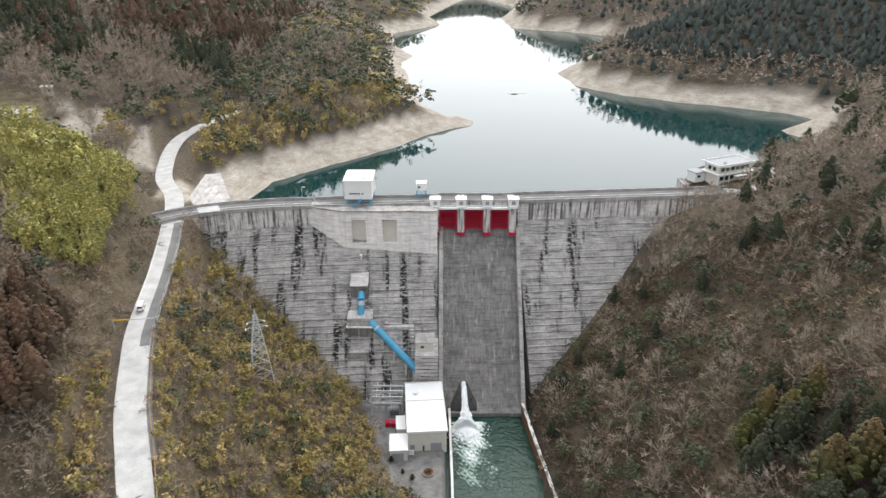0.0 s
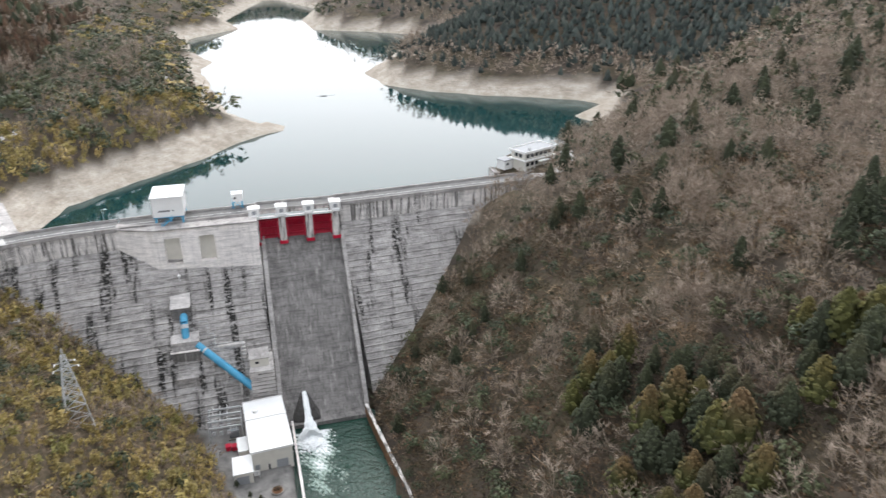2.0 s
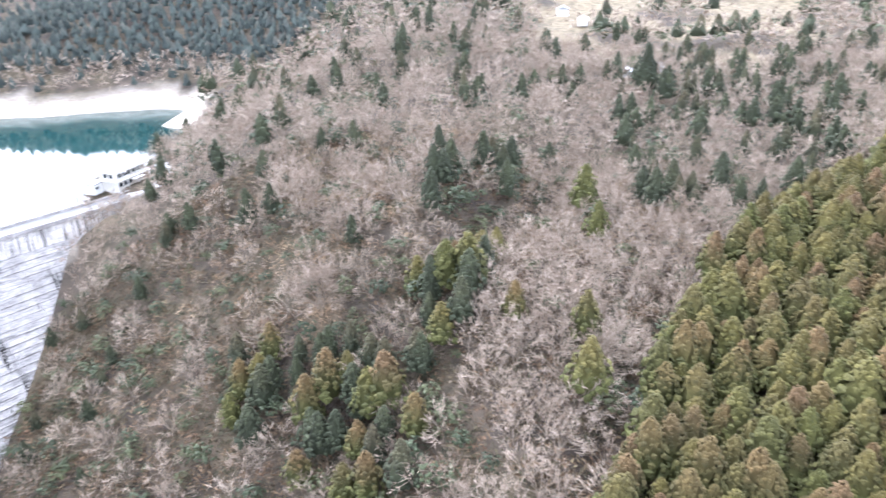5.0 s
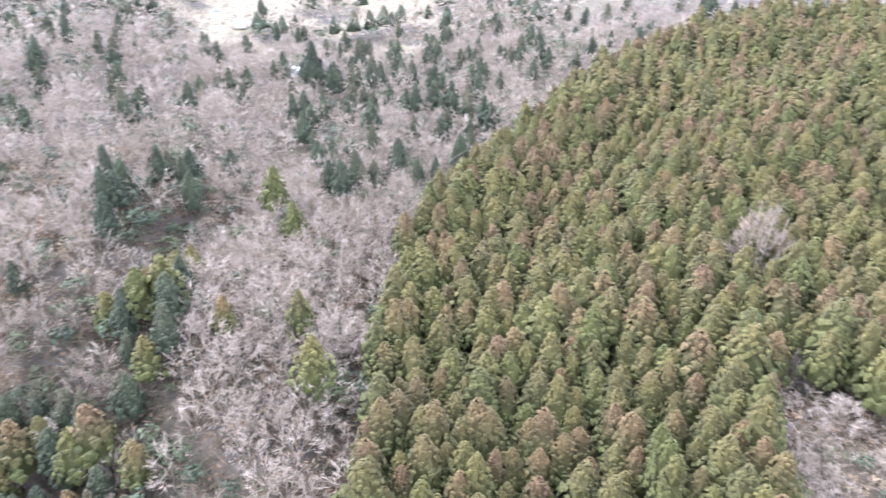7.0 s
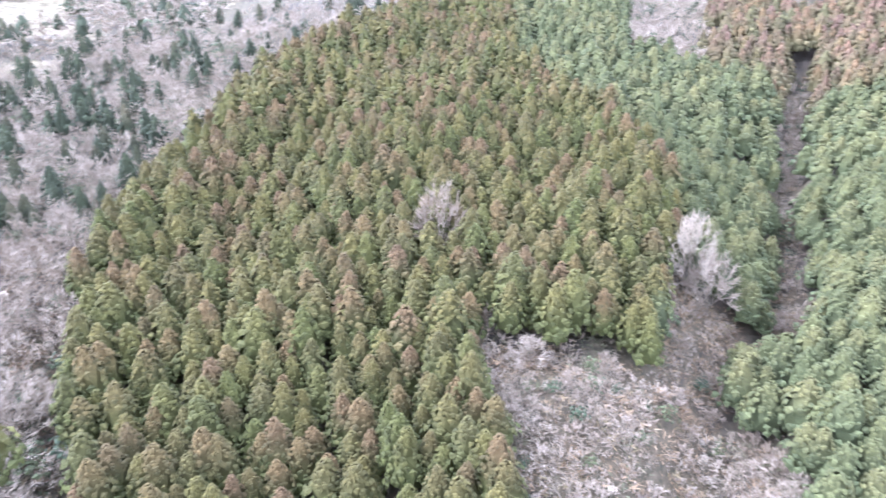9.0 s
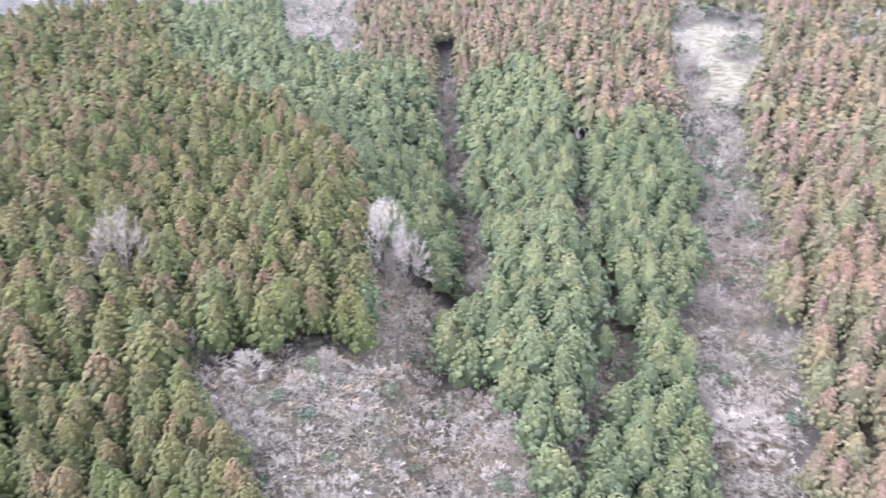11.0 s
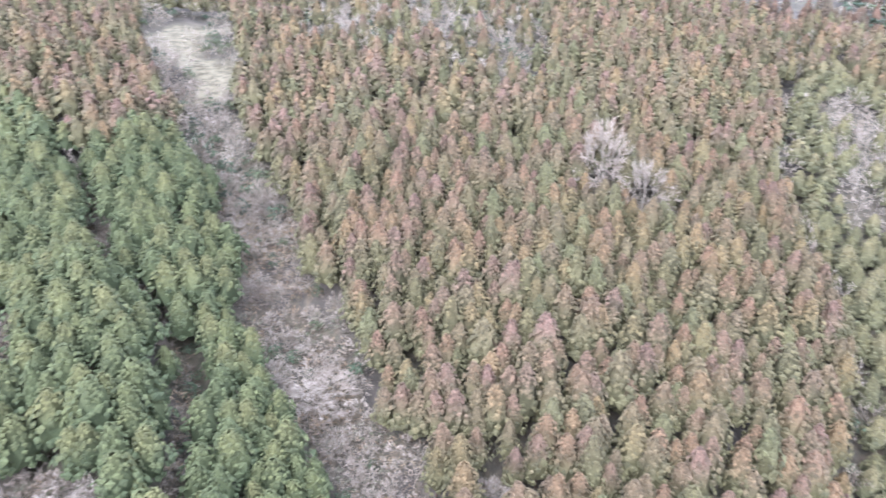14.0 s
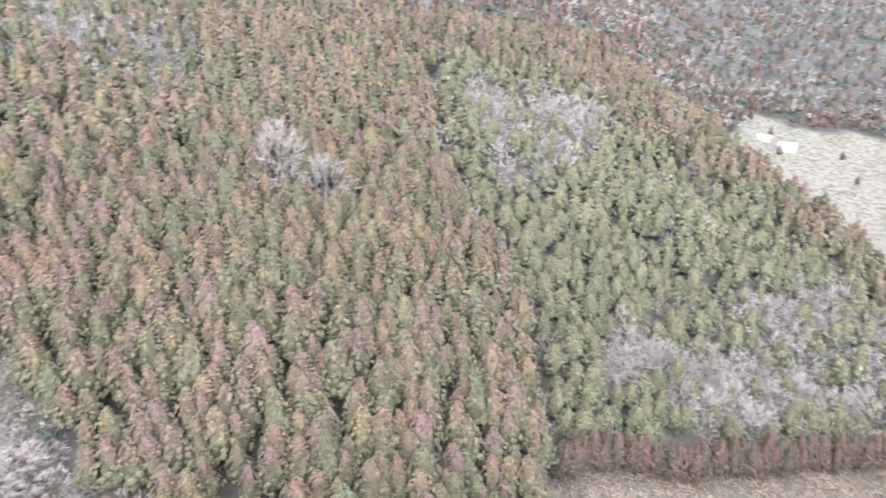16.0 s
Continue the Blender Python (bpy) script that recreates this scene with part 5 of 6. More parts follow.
def build_power_station():
    at = house("power_house", "white flat-roofed power house beside the river", -6.0, 195.0, -60.2, 12.4, 26.5, 7.4, 4.2, CREAM, ROOF, 0.45,
               windows=((1.0, 4.6, 0.0, 3.0, "shutter"), (-1.6, -1.0, 0.0, 2.1, "door"), (-5.6, -4.2, 0.3, 2.6, "shutter")))
    for x0, x1, y0, y1 in ((-6.65, 6.65, -13.7, -13.45), (-6.65, 6.65, 13.45, 13.7), (-6.65, -6.4, -13.45, 13.45), (6.4, 6.65, -13.45, 13.45), (-6.4, 6.4, 3.2, 3.4)):
        part("parapet", boxes((x0, x1, y0, y1, 7.75, 8.1)), WHITE, at)
    part("roof_vent", tubes(((-3.0, 7.0, 7.7), (-3.0, 7.0, 8.6), 0.7), ((-3.0, 7.0, 8.6), (-3.0, 7.0, 8.9), 0.95)), WHITE, at)
    house("store_annex", "small white annex with a shutter door", -14.3, 180.8, -60.2, 5.6, 8.0, 4.0, 3.0, CREAM, ROOF, 0.2, windows=((-2.2, 1.6, 0, 3.0, "shutter"),))
    house("pump_annex", "low white annex against the power house", -14.2, 191.3, -60.2, 3.0, 7.0, 3.6, 4.2, CREAM, ROOF, 0.15)
    board = thing("notice_board", "white notice board on two legs in the yard", "sign", at=(-10.2, 178.6, -60.2), turn=4)
    part("panel", soft_box(-0.9, 0.9, -0.12, 0.12, 1.0, 2.9, 0.04), WHITE, board)
    part("panel_text", boxes((-0.6, 0.6, -0.14, -0.115, 2.2, 2.35), (-0.6, 0.4, -0.14, -0.115, 1.8, 1.92), (-0.6, 0.5, -0.14, -0.115, 1.4, 1.52)), GREY, board)
    for x in (-0.7, 0.7):
        part("leg", tubes(((x, 0, 0), (x, 0, 1.1), 0.06)), STEEL, board)
    bed = thing("round_planter", "round stone planter in the yard", "planter", at=(-4.6, 171.2, -60.2))
    part("rim", tubes(((0, 0, -0.2), (0, 0, 0.45), 2.1, 2.0), sides=20), STONE, bed)
    part("soil", tubes(((0, 0, 0.3), (0, 0, 0.5), 1.75, 1.6), sides=20), RUST, bed)
    for k, (x, y) in enumerate(((-18.9, 194.5), (-16.9, 194.2))):
        cab = thing("pump_cabinet", "small bright red equipment cabinet by the annex", "cabinet", "red cabinets", at=(x, y, -60.2), turn=4)
        part("body", soft_box(-0.8, 0.8, -0.9, 0.9, 0.15, 1.7, 0.06), RED, cab)
        part("lid", soft_box(-0.9, 0.9, -1.0, 1.0, 1.7, 1.85, 0.03), RED, cab)
        part("plinth", boxes((-0.85, 0.85, -0.95, 0.95, -0.3, 0.15)), STONE, cab)
    tr = thing("transformer", "grey oil-filled transformer with cooling fins", "transformer", at=(-17.0, 201.0, -60.2), turn=3)
    part("tank", soft_box(-1.6, 1.6, -1.2, 1.2, 0.4, 3.2, 0.1), GREY, tr)
    for k in range(9):
        part("fin", boxes((-1.5 + k * 0.36, -1.42 + k * 0.36, -1.8, -1.2, 0.7, 2.9)), GREY, tr)
    part("conservator", tubes(((-1.4, 0.9, 3.8), (1.4, 0.9, 3.8), 0.4)), STEEL, tr)
    for x in (-0.9, 0, 0.9):
        part("bushing", tubes(((x, 0, 3.2), (x, 0, 4.6), 0.2, 0.08)), WHITE, tr)
    part("plinth", boxes((-2, 2, -1.9, 1.6, -0.4, 0.4)), STONE, tr)
    gantry = thing("switchyard_gantry", "galvanised steel switchyard frame with insulators", "gantry")
    for x in (-24.5, -14.2):
        for y in (199.0, 202.4, 205.6):
            part("post", tubes(((x, y, -60.5), (x, y, -51.5), 0.2), sides=6), STEEL, gantry)
    for y in (199.0, 202.4, 205.6):
        for z in (-51.6, -54.2):
            part("beam", boxes((-24.7, -14.0, y - 0.2, y + 0.2, z - 0.2, z + 0.2)), STEEL, gantry)
        for x in (-23, -20.7, -18.4):
            part("insulator", tubes(((x, y, -51.4), (x, y, -50.2), 0.2, 0.12)), WHITE, gantry)
            part("switch", boxes((x - 0.5, x + 0.5, y - 0.9, y - 0.5, -56.6, -55.2)), STEEL, gantry)
    fence = thing("yard_fence", "low stained concrete wall round the yard", "wall")
    part("wall", boxes((-30.5, -29.9, 172, 214, -62, -58.6)), STONE, fence)


def river_wall(name, label, pts, thick, z0, z1, face, top):
    at = thing(name, label, "wall")
    for (xa, ya), (xb, yb) in zip(pts, pts[1:]):
        d = Vector((xb - xa, yb - ya)).normalized()
        n = Vector((d.y, -d.x)) * thick
        for nm, za, zb, mat, grow in (("wall", z0, z1, face, 0.0), ("coping", z1, z1 + 0.35, top, 0.12)):
            bm = bmesh.new()
            g = n.normalized() * grow
            lo = [bm.verts.new((*p, za)) for p in ((xa - g.x, ya - g.y), (xb - g.x, yb - g.y), (xb + n.x + g.x, yb + n.y + g.y), (xa + n.x + g.x, ya + n.y + g.y))]
            hi = [bm.verts.new((v.co.x, v.co.y, zb)) for v in lo]
            bm.faces.new(lo[::-1]), bm.faces.new(hi)
            for k in range(4):
                bm.faces.new((lo[k], lo[(k + 1) % 4], hi[(k + 1) % 4], hi[k]))
            bmesh.ops.recalc_face_normals(bm, faces=bm.faces[:])
            part(nm, bm, mat, at)


def build_jet():
    r = np.random.RandomState(4)
    jet = thing("water_jet", "white jet of water bursting from the dam's outlet", "water jet")
    bm = bmesh.new()
    n, rings = 14, []
    for k in range(22):
        u = k / 21
        c = Vector((7.4 + 0.6 * u, 210.6 - 15.0 * u, -54.0 - 1.0 * u - 8.2 * u * u))
        rad = 0.75 + 0.5 * u + 2.6 * max(0, u - 0.6) ** 1.5 * 4
        rings.append([bm.verts.new(c + Vector((math.cos(a), 0.35 * math.sin(a), math.sin(a))) * rad * r.uniform(0.75, 1.25)) for a in np.arange(n) * 2 * math.pi / n])
    for p, q in zip(rings, rings[1:]):
        for k in range(n):
            bm.faces.new((p[k], p[(k + 1) % n], q[(k + 1) % n], q[k]))
    part("stream", bm, FOAM, jet)
    bm = bmesh.new()
    for k in range(420):
        a, q = r.uniform(0, 6.28), abs(r.normal(0, 0.5))
        x, y = 8.4 + 6.4 * q * math.cos(a), 193.5 + 4.8 * q * math.sin(a)
        s = r.uniform(0.25, 0.8) * (1.2 - min(q, 1))
        h = max(0.0, 1.6 * (1 - q)) * r.uniform(0.3, 1)
        m = Matrix.Translation((x, y, RIVER_Z + h)) @ Matrix.Rotation(r.uniform(0, 6), 4, "Z") @ Matrix.Diagonal((s + 0.15, s + 0.15, s * 0.7 + 0.1, 1))
        bmesh.ops.create_icosphere(bm, subdivisions=1, radius=1, matrix=m)
    tagged(part("splash", bm, FOAM, jet), kind="stuff")
    gx, gy = np.meshgrid(np.linspace(2.2, 21, 190), np.linspace(168, 200, 300))
    u = (200 - gy) / 32
    mask = smooth_wave(gx * 1.0, gy * 0.6, 6, 31) + 0.8 * smooth_wave(gx, gy, 2.0, 32) + 0.9 * smooth_wave(gx, gy, 0.8, 33)
    centre = 8.6 + 1.5 * u
    fade = 1.15 - (np.abs(gx - centre) / (5.0 + 4.5 * u)) ** 1.5 - 1.25 * u
    thick = (1.2 * mask + 3.4 * fade - 2.2 * u) > 1.0
    keep = thick | ((1.3 * mask + 3.2 * fade) > 0.5)
    z = RIVER_Z + 0.05 + 0.08 * np.abs(mask)
    verts = np.stack([gx.ravel(), gy.ravel(), z.ravel()], -1)
    i = (np.arange(299)[:, None] * 190 + np.arange(189)[None]).ravel()
    for where, mat, label in ((thick, FOAM, "churning white foam"), (keep & ~thick, THIN_FOAM, "thin drifting greenish foam")):
        at = i[where[:-1, :-1].ravel()]
        used, back = np.unique(np.stack([at, at + 1, at + 191, at + 190], -1), return_inverse=True)
        foam = mesh_of("foam", verts[used], back.reshape(-1, 4), mat, smooth=True)
        foam.parent = jet
        tagged(foam, label, kind="stuff")


build_penstock()
build_power_station()
river_wall("river_wall_left", "smooth grey river wall below the power house", [(2.0, 203.5), (2.6, 165), (2.6, 120)], -0.5, -67, -60.0, SLAB_CONCRETE, WHITE_CONCRETE)
river_wall("river_wall_right", "rust-stained river wall with a pale top", [(28.6, 204), (30.0, 190), (33.8, 158), (37, 120)], 0.8, -67, -58.2, RUST, PALE_CONCRETE)
build_jet()


# ---------------------------------------------------------------- hillside by the road
def build_pylon(x, y, tall):
    z = ground_at(x, y)
    at = thing("transmission_pylon", "galvanised steel lattice pylon on the slope", "pylon", at=(x, y, z), turn=20)
    half = lambda h: 3.0 * (1 - h / tall) ** 0.95 + 0.32
    levels = [0, 0.16, 0.31, 0.45, 0.57, 0.68, 0.78, 0.87, 0.95]
    corners = ((1, 1), (-1, 1), (-1, -1), (1, -1))
    for sx, sy in corners:
        bm = bmesh.new()
        for a, b in zip(levels, levels[1:]):
            ha, hb = half(a * tall), half(b * tall)
            tube(bm, (sx * ha, sy * ha, a * tall - (2.5 if a == 0 else 0)), (sx * hb, sy * hb, b * tall), 0.15, 0.13, 5)
        part("leg", bm, STEEL, at)
    for k in range(4):
        p, q = corners[k], corners[(k + 1) % 4]
        bm = bmesh.new()
        for a, b in zip(levels, levels[1:]):
            ha, hb = half(a * tall), half(b * tall)
            tube(bm, (p[0] * ha, p[1] * ha, a * tall), (q[0] * hb, q[1] * hb, b * tall), 0.085, None, 4)
            tube(bm, (q[0] * ha, q[1] * ha, a * tall), (p[0] * hb, p[1] * hb, b * tall), 0.085, None, 4)
            tube(bm, (p[0] * hb, p[1] * hb, b * tall), (q[0] * hb, q[1] * hb, b * tall), 0.085, None, 4)
        part("bracing", bm, STEEL, at)
    part("peak", tubes(((0.3, 0.3, 0.95 * tall), (0, 0, tall + 1), 0.1), ((-0.3, -0.3, 0.95 * tall), (0, 0, tall + 1), 0.1)), STEEL, at)
    for h, reach in ((0.78, 2.9), (0.86, 2.4)):
        for side in (-1, 1):
            arm = part("cross_arm", tubes(((0, 0, h * tall), (side * reach, 0, h * tall), 0.11, 0.06), ((0, 0, h * tall + 1.0), (side * reach, 0, h * tall), 0.09, 0.05)), STEEL, at)
            part("insulator", tubes(((side * reach, 0, h * tall), (side * (reach + 0.2), -1.1, h * tall + 0.1), 0.2, 0.14)), WHITE, arm)
    return Vector((x, y, z + 0.8 * tall))


def cable(a, b, sag):
    pts = [Vector(a).lerp(Vector(b), k / 24) - Vector((0, 0, sag * 4 * (k / 24) * (1 - k / 24))) for k in range(25)]
    bm = bmesh.new()
    for p, q in zip(pts, pts[1:]):
        tube(bm, p, q, 0.035, None, 4)
    tagged(part("power_cable", bm, DARK), "thin dark overhead power cable from the pylon", "cable", "power cables")


top = build_pylon(-54.5, 177.0, 23.0)
for k, dz in enumerate((0, 1.4, 2.6)):
    cable(top + Vector((-2.5 + k, 0, dz - 0.8)), (-190, 60 + k * 6, 34 + dz), 6)


def build_van():
    at = thing("white_van", "small white van driving on the pale road", "van", at=(-84.3, 171.5, -1.95), turn=14)
    bm = soft_box(-0.85, 0.85, -2.0, 2.0, 0.45, 1.9, 0.22)
    for v in bm.verts:
        if v.co.z > 1.2:
            v.co.x *= 0.88
            v.co.y = v.co.y * 0.93 + 0.08
    part("body", bm, WHITE, at)
    part("windscreen", boxes((-0.66, 0.66, -1.92, -1.8, 1.2, 1.68)), GLASS, at)
    part("rear_window", boxes((-0.66, 0.66, 1.86, 1.99, 1.2, 1.65)), GLASS, at)
    for side in (-1, 1):
        part("side_window", boxes((side * 0.8 - 0.03, side * 0.8 + 0.03, -1.3, 1.5, 1.2, 1.62)), GLASS, at)
        part("tail_lamp", boxes((side * 0.68 - 0.1, side * 0.68 + 0.1, -2.03, -1.97, 0.75, 1.05)), RED, at)
        for y in (-1.25, 1.25):
            wheel = part("wheel", tubes(((side * 0.62, y, 0.32), (side * 0.87, y, 0.32), 0.32), sides=14), DARK, at)
            part("rim", tubes(((side * 0.86, y, 0.32), (side * 0.89, y, 0.32), 0.19), sides=12), STEEL, wheel)
    part("bumper", soft_box(-0.84, 0.84, -2.08, -1.9, 0.35, 0.62, 0.05), GREY, at)


def build_barrier():
    at = thing("road_barrier", "raised yellow and white bar across the road", "barrier")
    for x, y in ((-87.0, 160.2), (-76.0, 161.6)):
        z = ground_at(x, y)
        part("post", boxes((x - 0.2, x + 0.2, y - 0.2, y + 0.2, min(z, -2.5), 1.1)), GREY, at)
    for k in range(6):
        a, b = Vector((-86.8, 160.2, 0.9)), Vector((-76.2, 161.6, 0.9))
        p, q = a.lerp(b, k / 6), a.lerp(b, (k + 1) / 6)
        part("bar", tubes((p, q, 0.16)), YELLOW if k < 3 else STEEL, at)


def build_guard_rail():
    at = thing("guard_rail", "low ochre guard rail along the road's valley edge", "guard rail")
    pts = np.array(ROAD_LINE[:10], float)
    d = np.gradient(pts[:, :2], axis=0)
    d /= np.linalg.norm(d, axis=1)[:, None]
    side = pts[:, :2] + np.stack([d[:, 1], -d[:, 0]], -1) * 4.1
    for k in range(len(side) - 1):
        a, b = Vector((*side[k], pts[k, 2] + 0.65)), Vector((*side[k + 1], pts[k + 1, 2] + 0.65))
        part("rail", tubes((a, b, 0.09)), OCHRE if a.y < 150 else STEEL, at)
        for u in (0.0, 0.33, 0.66):
            p = a.lerp(b, u)
            part("post", boxes((p.x - 0.07, p.x + 0.07, p.y - 0.07, p.y + 0.07, p.z - 1.6, p.z + 0.1)), STEEL, at)


build_van()
build_barrier()
build_guard_rail()
ribbon("road_patch", [(-78.5, 153, -2.65), (-80.5, 160, -2.4), (-83.5, 174, -2), (-87, 192, -1.3), (-92, 213, -0.8), (-97, 232, -0.4)], (0.9, 3.3), ASPHALT, "grey asphalt strip along the valley side of the road", "road", 0.02)
ribbon("road_shoulder", [(-63, 112, -5), (-70, 128, -4), (-76.5, 147, -3), (-80.5, 160, -2.4)], (3.42, 4.6), ASPHALT, "grey asphalt shoulder widening beside the road", "road", 0.0)
ribbon("road_end", [(-50, 74, -7), (-54, 84, -6.5), (-58, 100, -6), (-59.6, 103.6, -5.75)], (-3.35, 3.35), ASPHALT, "dark asphalt road surface with white lines", "road", 0.03)
for o in (-2.9, 0.0, 2.9):
    ribbon("lane_line", [(-50, 74, -7), (-54, 84, -6.5), (-58, 100, -6), (-59.6, 103.6, -5.75)], (o - 0.1, o + 0.1), LINE, "white painted lane line", "line", 0.04)
ribbon("lane_line", ROAD_LINE[6:12], (-3.2, -3.0), LINE, "white painted edge line", "line", 0.02)
ribbon("junction", [(-99, 239, -0.2), (-96, 240, -0.1), (-91, 243, 0), (-84, 246, 0.02)], (-4.6, 4.2), ROAD, "pale road apron where the crest road joins", "road", 0.06)


def rubble(name, spots, label, material, group):
    r = np.random.RandomState(len(name) + len(spots))
    for x, y, z, s in spots:
        bm = soft_box(-s, s, -s * 0.8, s * 0.8, -s, s * 0.7, 0.12 * s)
        for v in bm.verts:
            v.co += Vector(r.normal(0, 0.05 * s, 3))
        ob = part(name, bm, material)
        ob.matrix_basis = pose(x, y, z, 0, 0, r.uniform(-25, 25))
        tagged(ob, label, "block", group)


rubble("concrete_block", [(px, py, ground_at(px, py) + 0.2, sz) for px, py, sz in ((-82, 223.5, 0.9), (-79.2, 221.2, 1.5), (-77.6, 222.4, 0.8), (-75.9, 219.8, 1.2), (-73.2, 220.6, 1.7), (-71.0, 218.4, 0.9), (-68.9, 217.2, 1.1))],
       "weathered pale concrete block stepping down the bank", SLAB_CONCRETE, "abutment blocks")
rubble("stone_step", [(52, 236, -41, 1.6), (49.5, 233, -44.5, 1.6), (47.2, 230.5, -47.5, 1.7), (44.5, 227, -50.5, 1.6), (42, 224, -53.5, 1.7), (93, 252, -9, 1.4)], "grey stone step at the dam's foot", STONE, "abutment steps")


# ---------------------------------------------------------------- office by the dam's right end
def build_office():
    at = thing("dam_office", "two-storey white dam office with wide flat roof", "building", at=(118.0, 278.6, 1.2), turn=24)
    at.scale = (0.95, 0.74, 1.0)
    for z0, z1 in ((-2.0, 3.4), (3.75, 6.9)):
        part("wall", boxes((-9, 9, -5.5, 5.5, z0, z1)), CREAM, at)
    part("balcony", boxes((-10.2, 10.2, -6.9, 6.5, 3.4, 3.75)), WHITE, at, "white balcony slab")
    part("roof", boxes((-10.2, 10.2, -6.9, 6.7, 6.9, 7.25)), ROOF, at)
    for x0, x1, y0, y1 in ((-10.2, 10.2, -6.9, -6.6), (-10.2, 10.2, 6.4, 6.7), (-10.2, -9.9, -6.6, 6.4), (9.9, 10.2, -6.6, 6.4)):
        part("parapet", boxes((x0, x1, y0, y1, 7.25, 7.75)), WHITE, at)
    part("roof_deck", boxes((-9.8, 9.8, -6.5, 6.3, 7.25, 7.3)), GREY, at)
    for k in range(6):
        x = -8.0 + k * 2.8
        w = part("window", boxes((x, x + 2.0, -5.58, -5.48, 4.6, 6.2)), GLASS, at)
        part("window_frame", boxes((x - 0.1, x + 2.1, -5.54, -5.46, 4.5, 4.6), (x + 0.95, x + 1.05, -5.6, -5.46, 4.6, 6.2)), WHITE, w)
        if k != 3:
            part("window", boxes((x, x + 2.0, -5.58, -5.48, 0.9, 2.5)), GLASS, at)
    for y in (-3.0, 0.5):
        part("window", boxes((-9.08, -8.98, y, y + 2.2, 4.6, 6.2)), GLASS, at)
    for x in (-9.6, -3.5, 3.0, 9.5):
        part("column", boxes((x - 0.2, x + 0.2, -6.7, -6.3, -1.5, 3.4)), WHITE, at)
    part("canopy", boxes((-1.5, 5.0, -9.4, -6.9, 2.6, 2.85)), WHITE, at, "white entrance canopy")
    part("railing", tubes(((-10.1, -6.8, 4.7), (10.1, -6.8, 4.7), 0.05), ((-10.1, -6.8, 4.3), (10.1, -6.8, 4.3), 0.04)), STEEL, at)
    part("dish", tubes(((-6.0, -5.0, 8.3), (-6.2, -5.3, 8.5), 0.9, 0.2), ((-6, -5, 7.25), (-6, -5, 8.4), 0.08)), STEEL, at)
    part("antenna", tubes(((6, 3, 7.25), (6, 3, 9.6), 0.06)), STEEL, at)
    house("office_shed", "small white shed with a dark roof beside the office", 105.5, 279.0, 1.0, 5.0, 5.0, 3.0, 24, WHITE, GREY, 0.3, windows=((-1.5, 0.0, 1.0, 2.0, "window"),))
    wall = thing("terrace_wall", "pale retaining wall below the office terrace", "wall")
    part("wall", boxes((97, 99, 268, 276, -12, 1.6)), PALE_CONCRETE, wall)
    part("coping", boxes((96.8, 99.2, 267.8, 276.2, 1.6, 1.9)), SLAB_CONCRETE, wall)


build_office()
apron = [(113, 264.5, 0.2), (122, 265.5, 0.8), (131, 270, 1.2), (138, 280, 1.4), (141, 292, 1.5)]
ribbon("office_drive", apron, (-3.0, 2.4), ROAD, "pale drive curving up to the office", "road", 0.15)
raft = thing("lake_raft", "small dark floating raft on the lake", "raft", at=(53.6, 528, LAKE_Z))
part("deck", soft_box(-2.2, 2.2, -1.0, 1.0, -0.3, 0.35, 0.08), DARK, raft)
part("float", tubes(((-5, 1.5, 0), (-2.2, 0, 0), 0.25), ((2.2, 0, 0), (9, 2.2, 0), 0.2)), STEEL, raft)

# far houses on the plateau, in the valley and on the left bank
for name, label, x, y, w, d, h, turn, wall_m, roof_m, pitch in (
        ("farm_house", "distant farmhouse with a grey roof on the plateau", 443, 280, 12, 8, 4, 30, WHITE, GREY, 2.2),
        ("farm_shed", "distant long shed with a white roof", 421, 250, 15, 6, 3, 30, WHITE, ROOF, 1.2),
        ("greenhouse", "distant pale roofed greenhouse among the trees", 318, 163, 12, 6, 2.6, 25, WHITE, ROOF, 1.5),
        ("greenhouse", "distant pale roofed greenhouse among the trees", 333, 154, 9, 6, 2.6, 25, WHITE, ROOF, 1.5),
        ("valley_house", "distant farmhouse with a bluish grey roof by the fields", -404, -457, 13, 9, 4, -35, WHITE, GREY, 2.4),
        ("valley_shed", "distant white shed by the valley fields", -392, -470, 9, 6, 3, -35, WHITE, ROOF, 1.4),
        ("hill_hut", "small white hut beside the hillside car park", -181, 322, 4.5, 3.5, 3, 20, CREAM, ROOF, 0.0),
        ("lakeside_hut", "grey flat-roofed hut above the lake shore", -59, 510, 14, 6, 3, 8, CREAM, GREY, 0.0)):
    house(name, label, x, y, ground_at(x, y), w, d, h, turn, wall_m, roof_m, 0.4, pitch, windows=((-w * 0.3, -w * 0.1, 0.9, 2.0, "window"), (w * 0.1, w * 0.3, 0.9, 2.0, "window")))


# sprayed concrete slab on the bank beside the dam's left end
bm = bmesh.new()
corners = [(-99.5, 258, -0.6), (-103, 290, -1.5), (-97, 292, -1.6), (-84.5, 268, -13.5), (-84, 262, -14.5), (-93, 250, -9)]
low = [bm.verts.new((px, py, pz - 2.5)) for px, py, pz in corners]
high = [bm.verts.new((px, py, pz + 0.5)) for px, py, pz in corners]
bm.faces.new(high), bm.faces.new(low[::-1])
for k in range(len(corners)):
    q = (k + 1) % len(corners)
    bm.faces.new((low[k], low[q], high[q], high[k]))
bmesh.ops.recalc_face_normals(bm, faces=bm.faces[:])
tagged(part("bank_slab", bm, BOARDED_CONCRETE), "pale sprayed concrete slab on the lake bank", "slab", kind="structure")

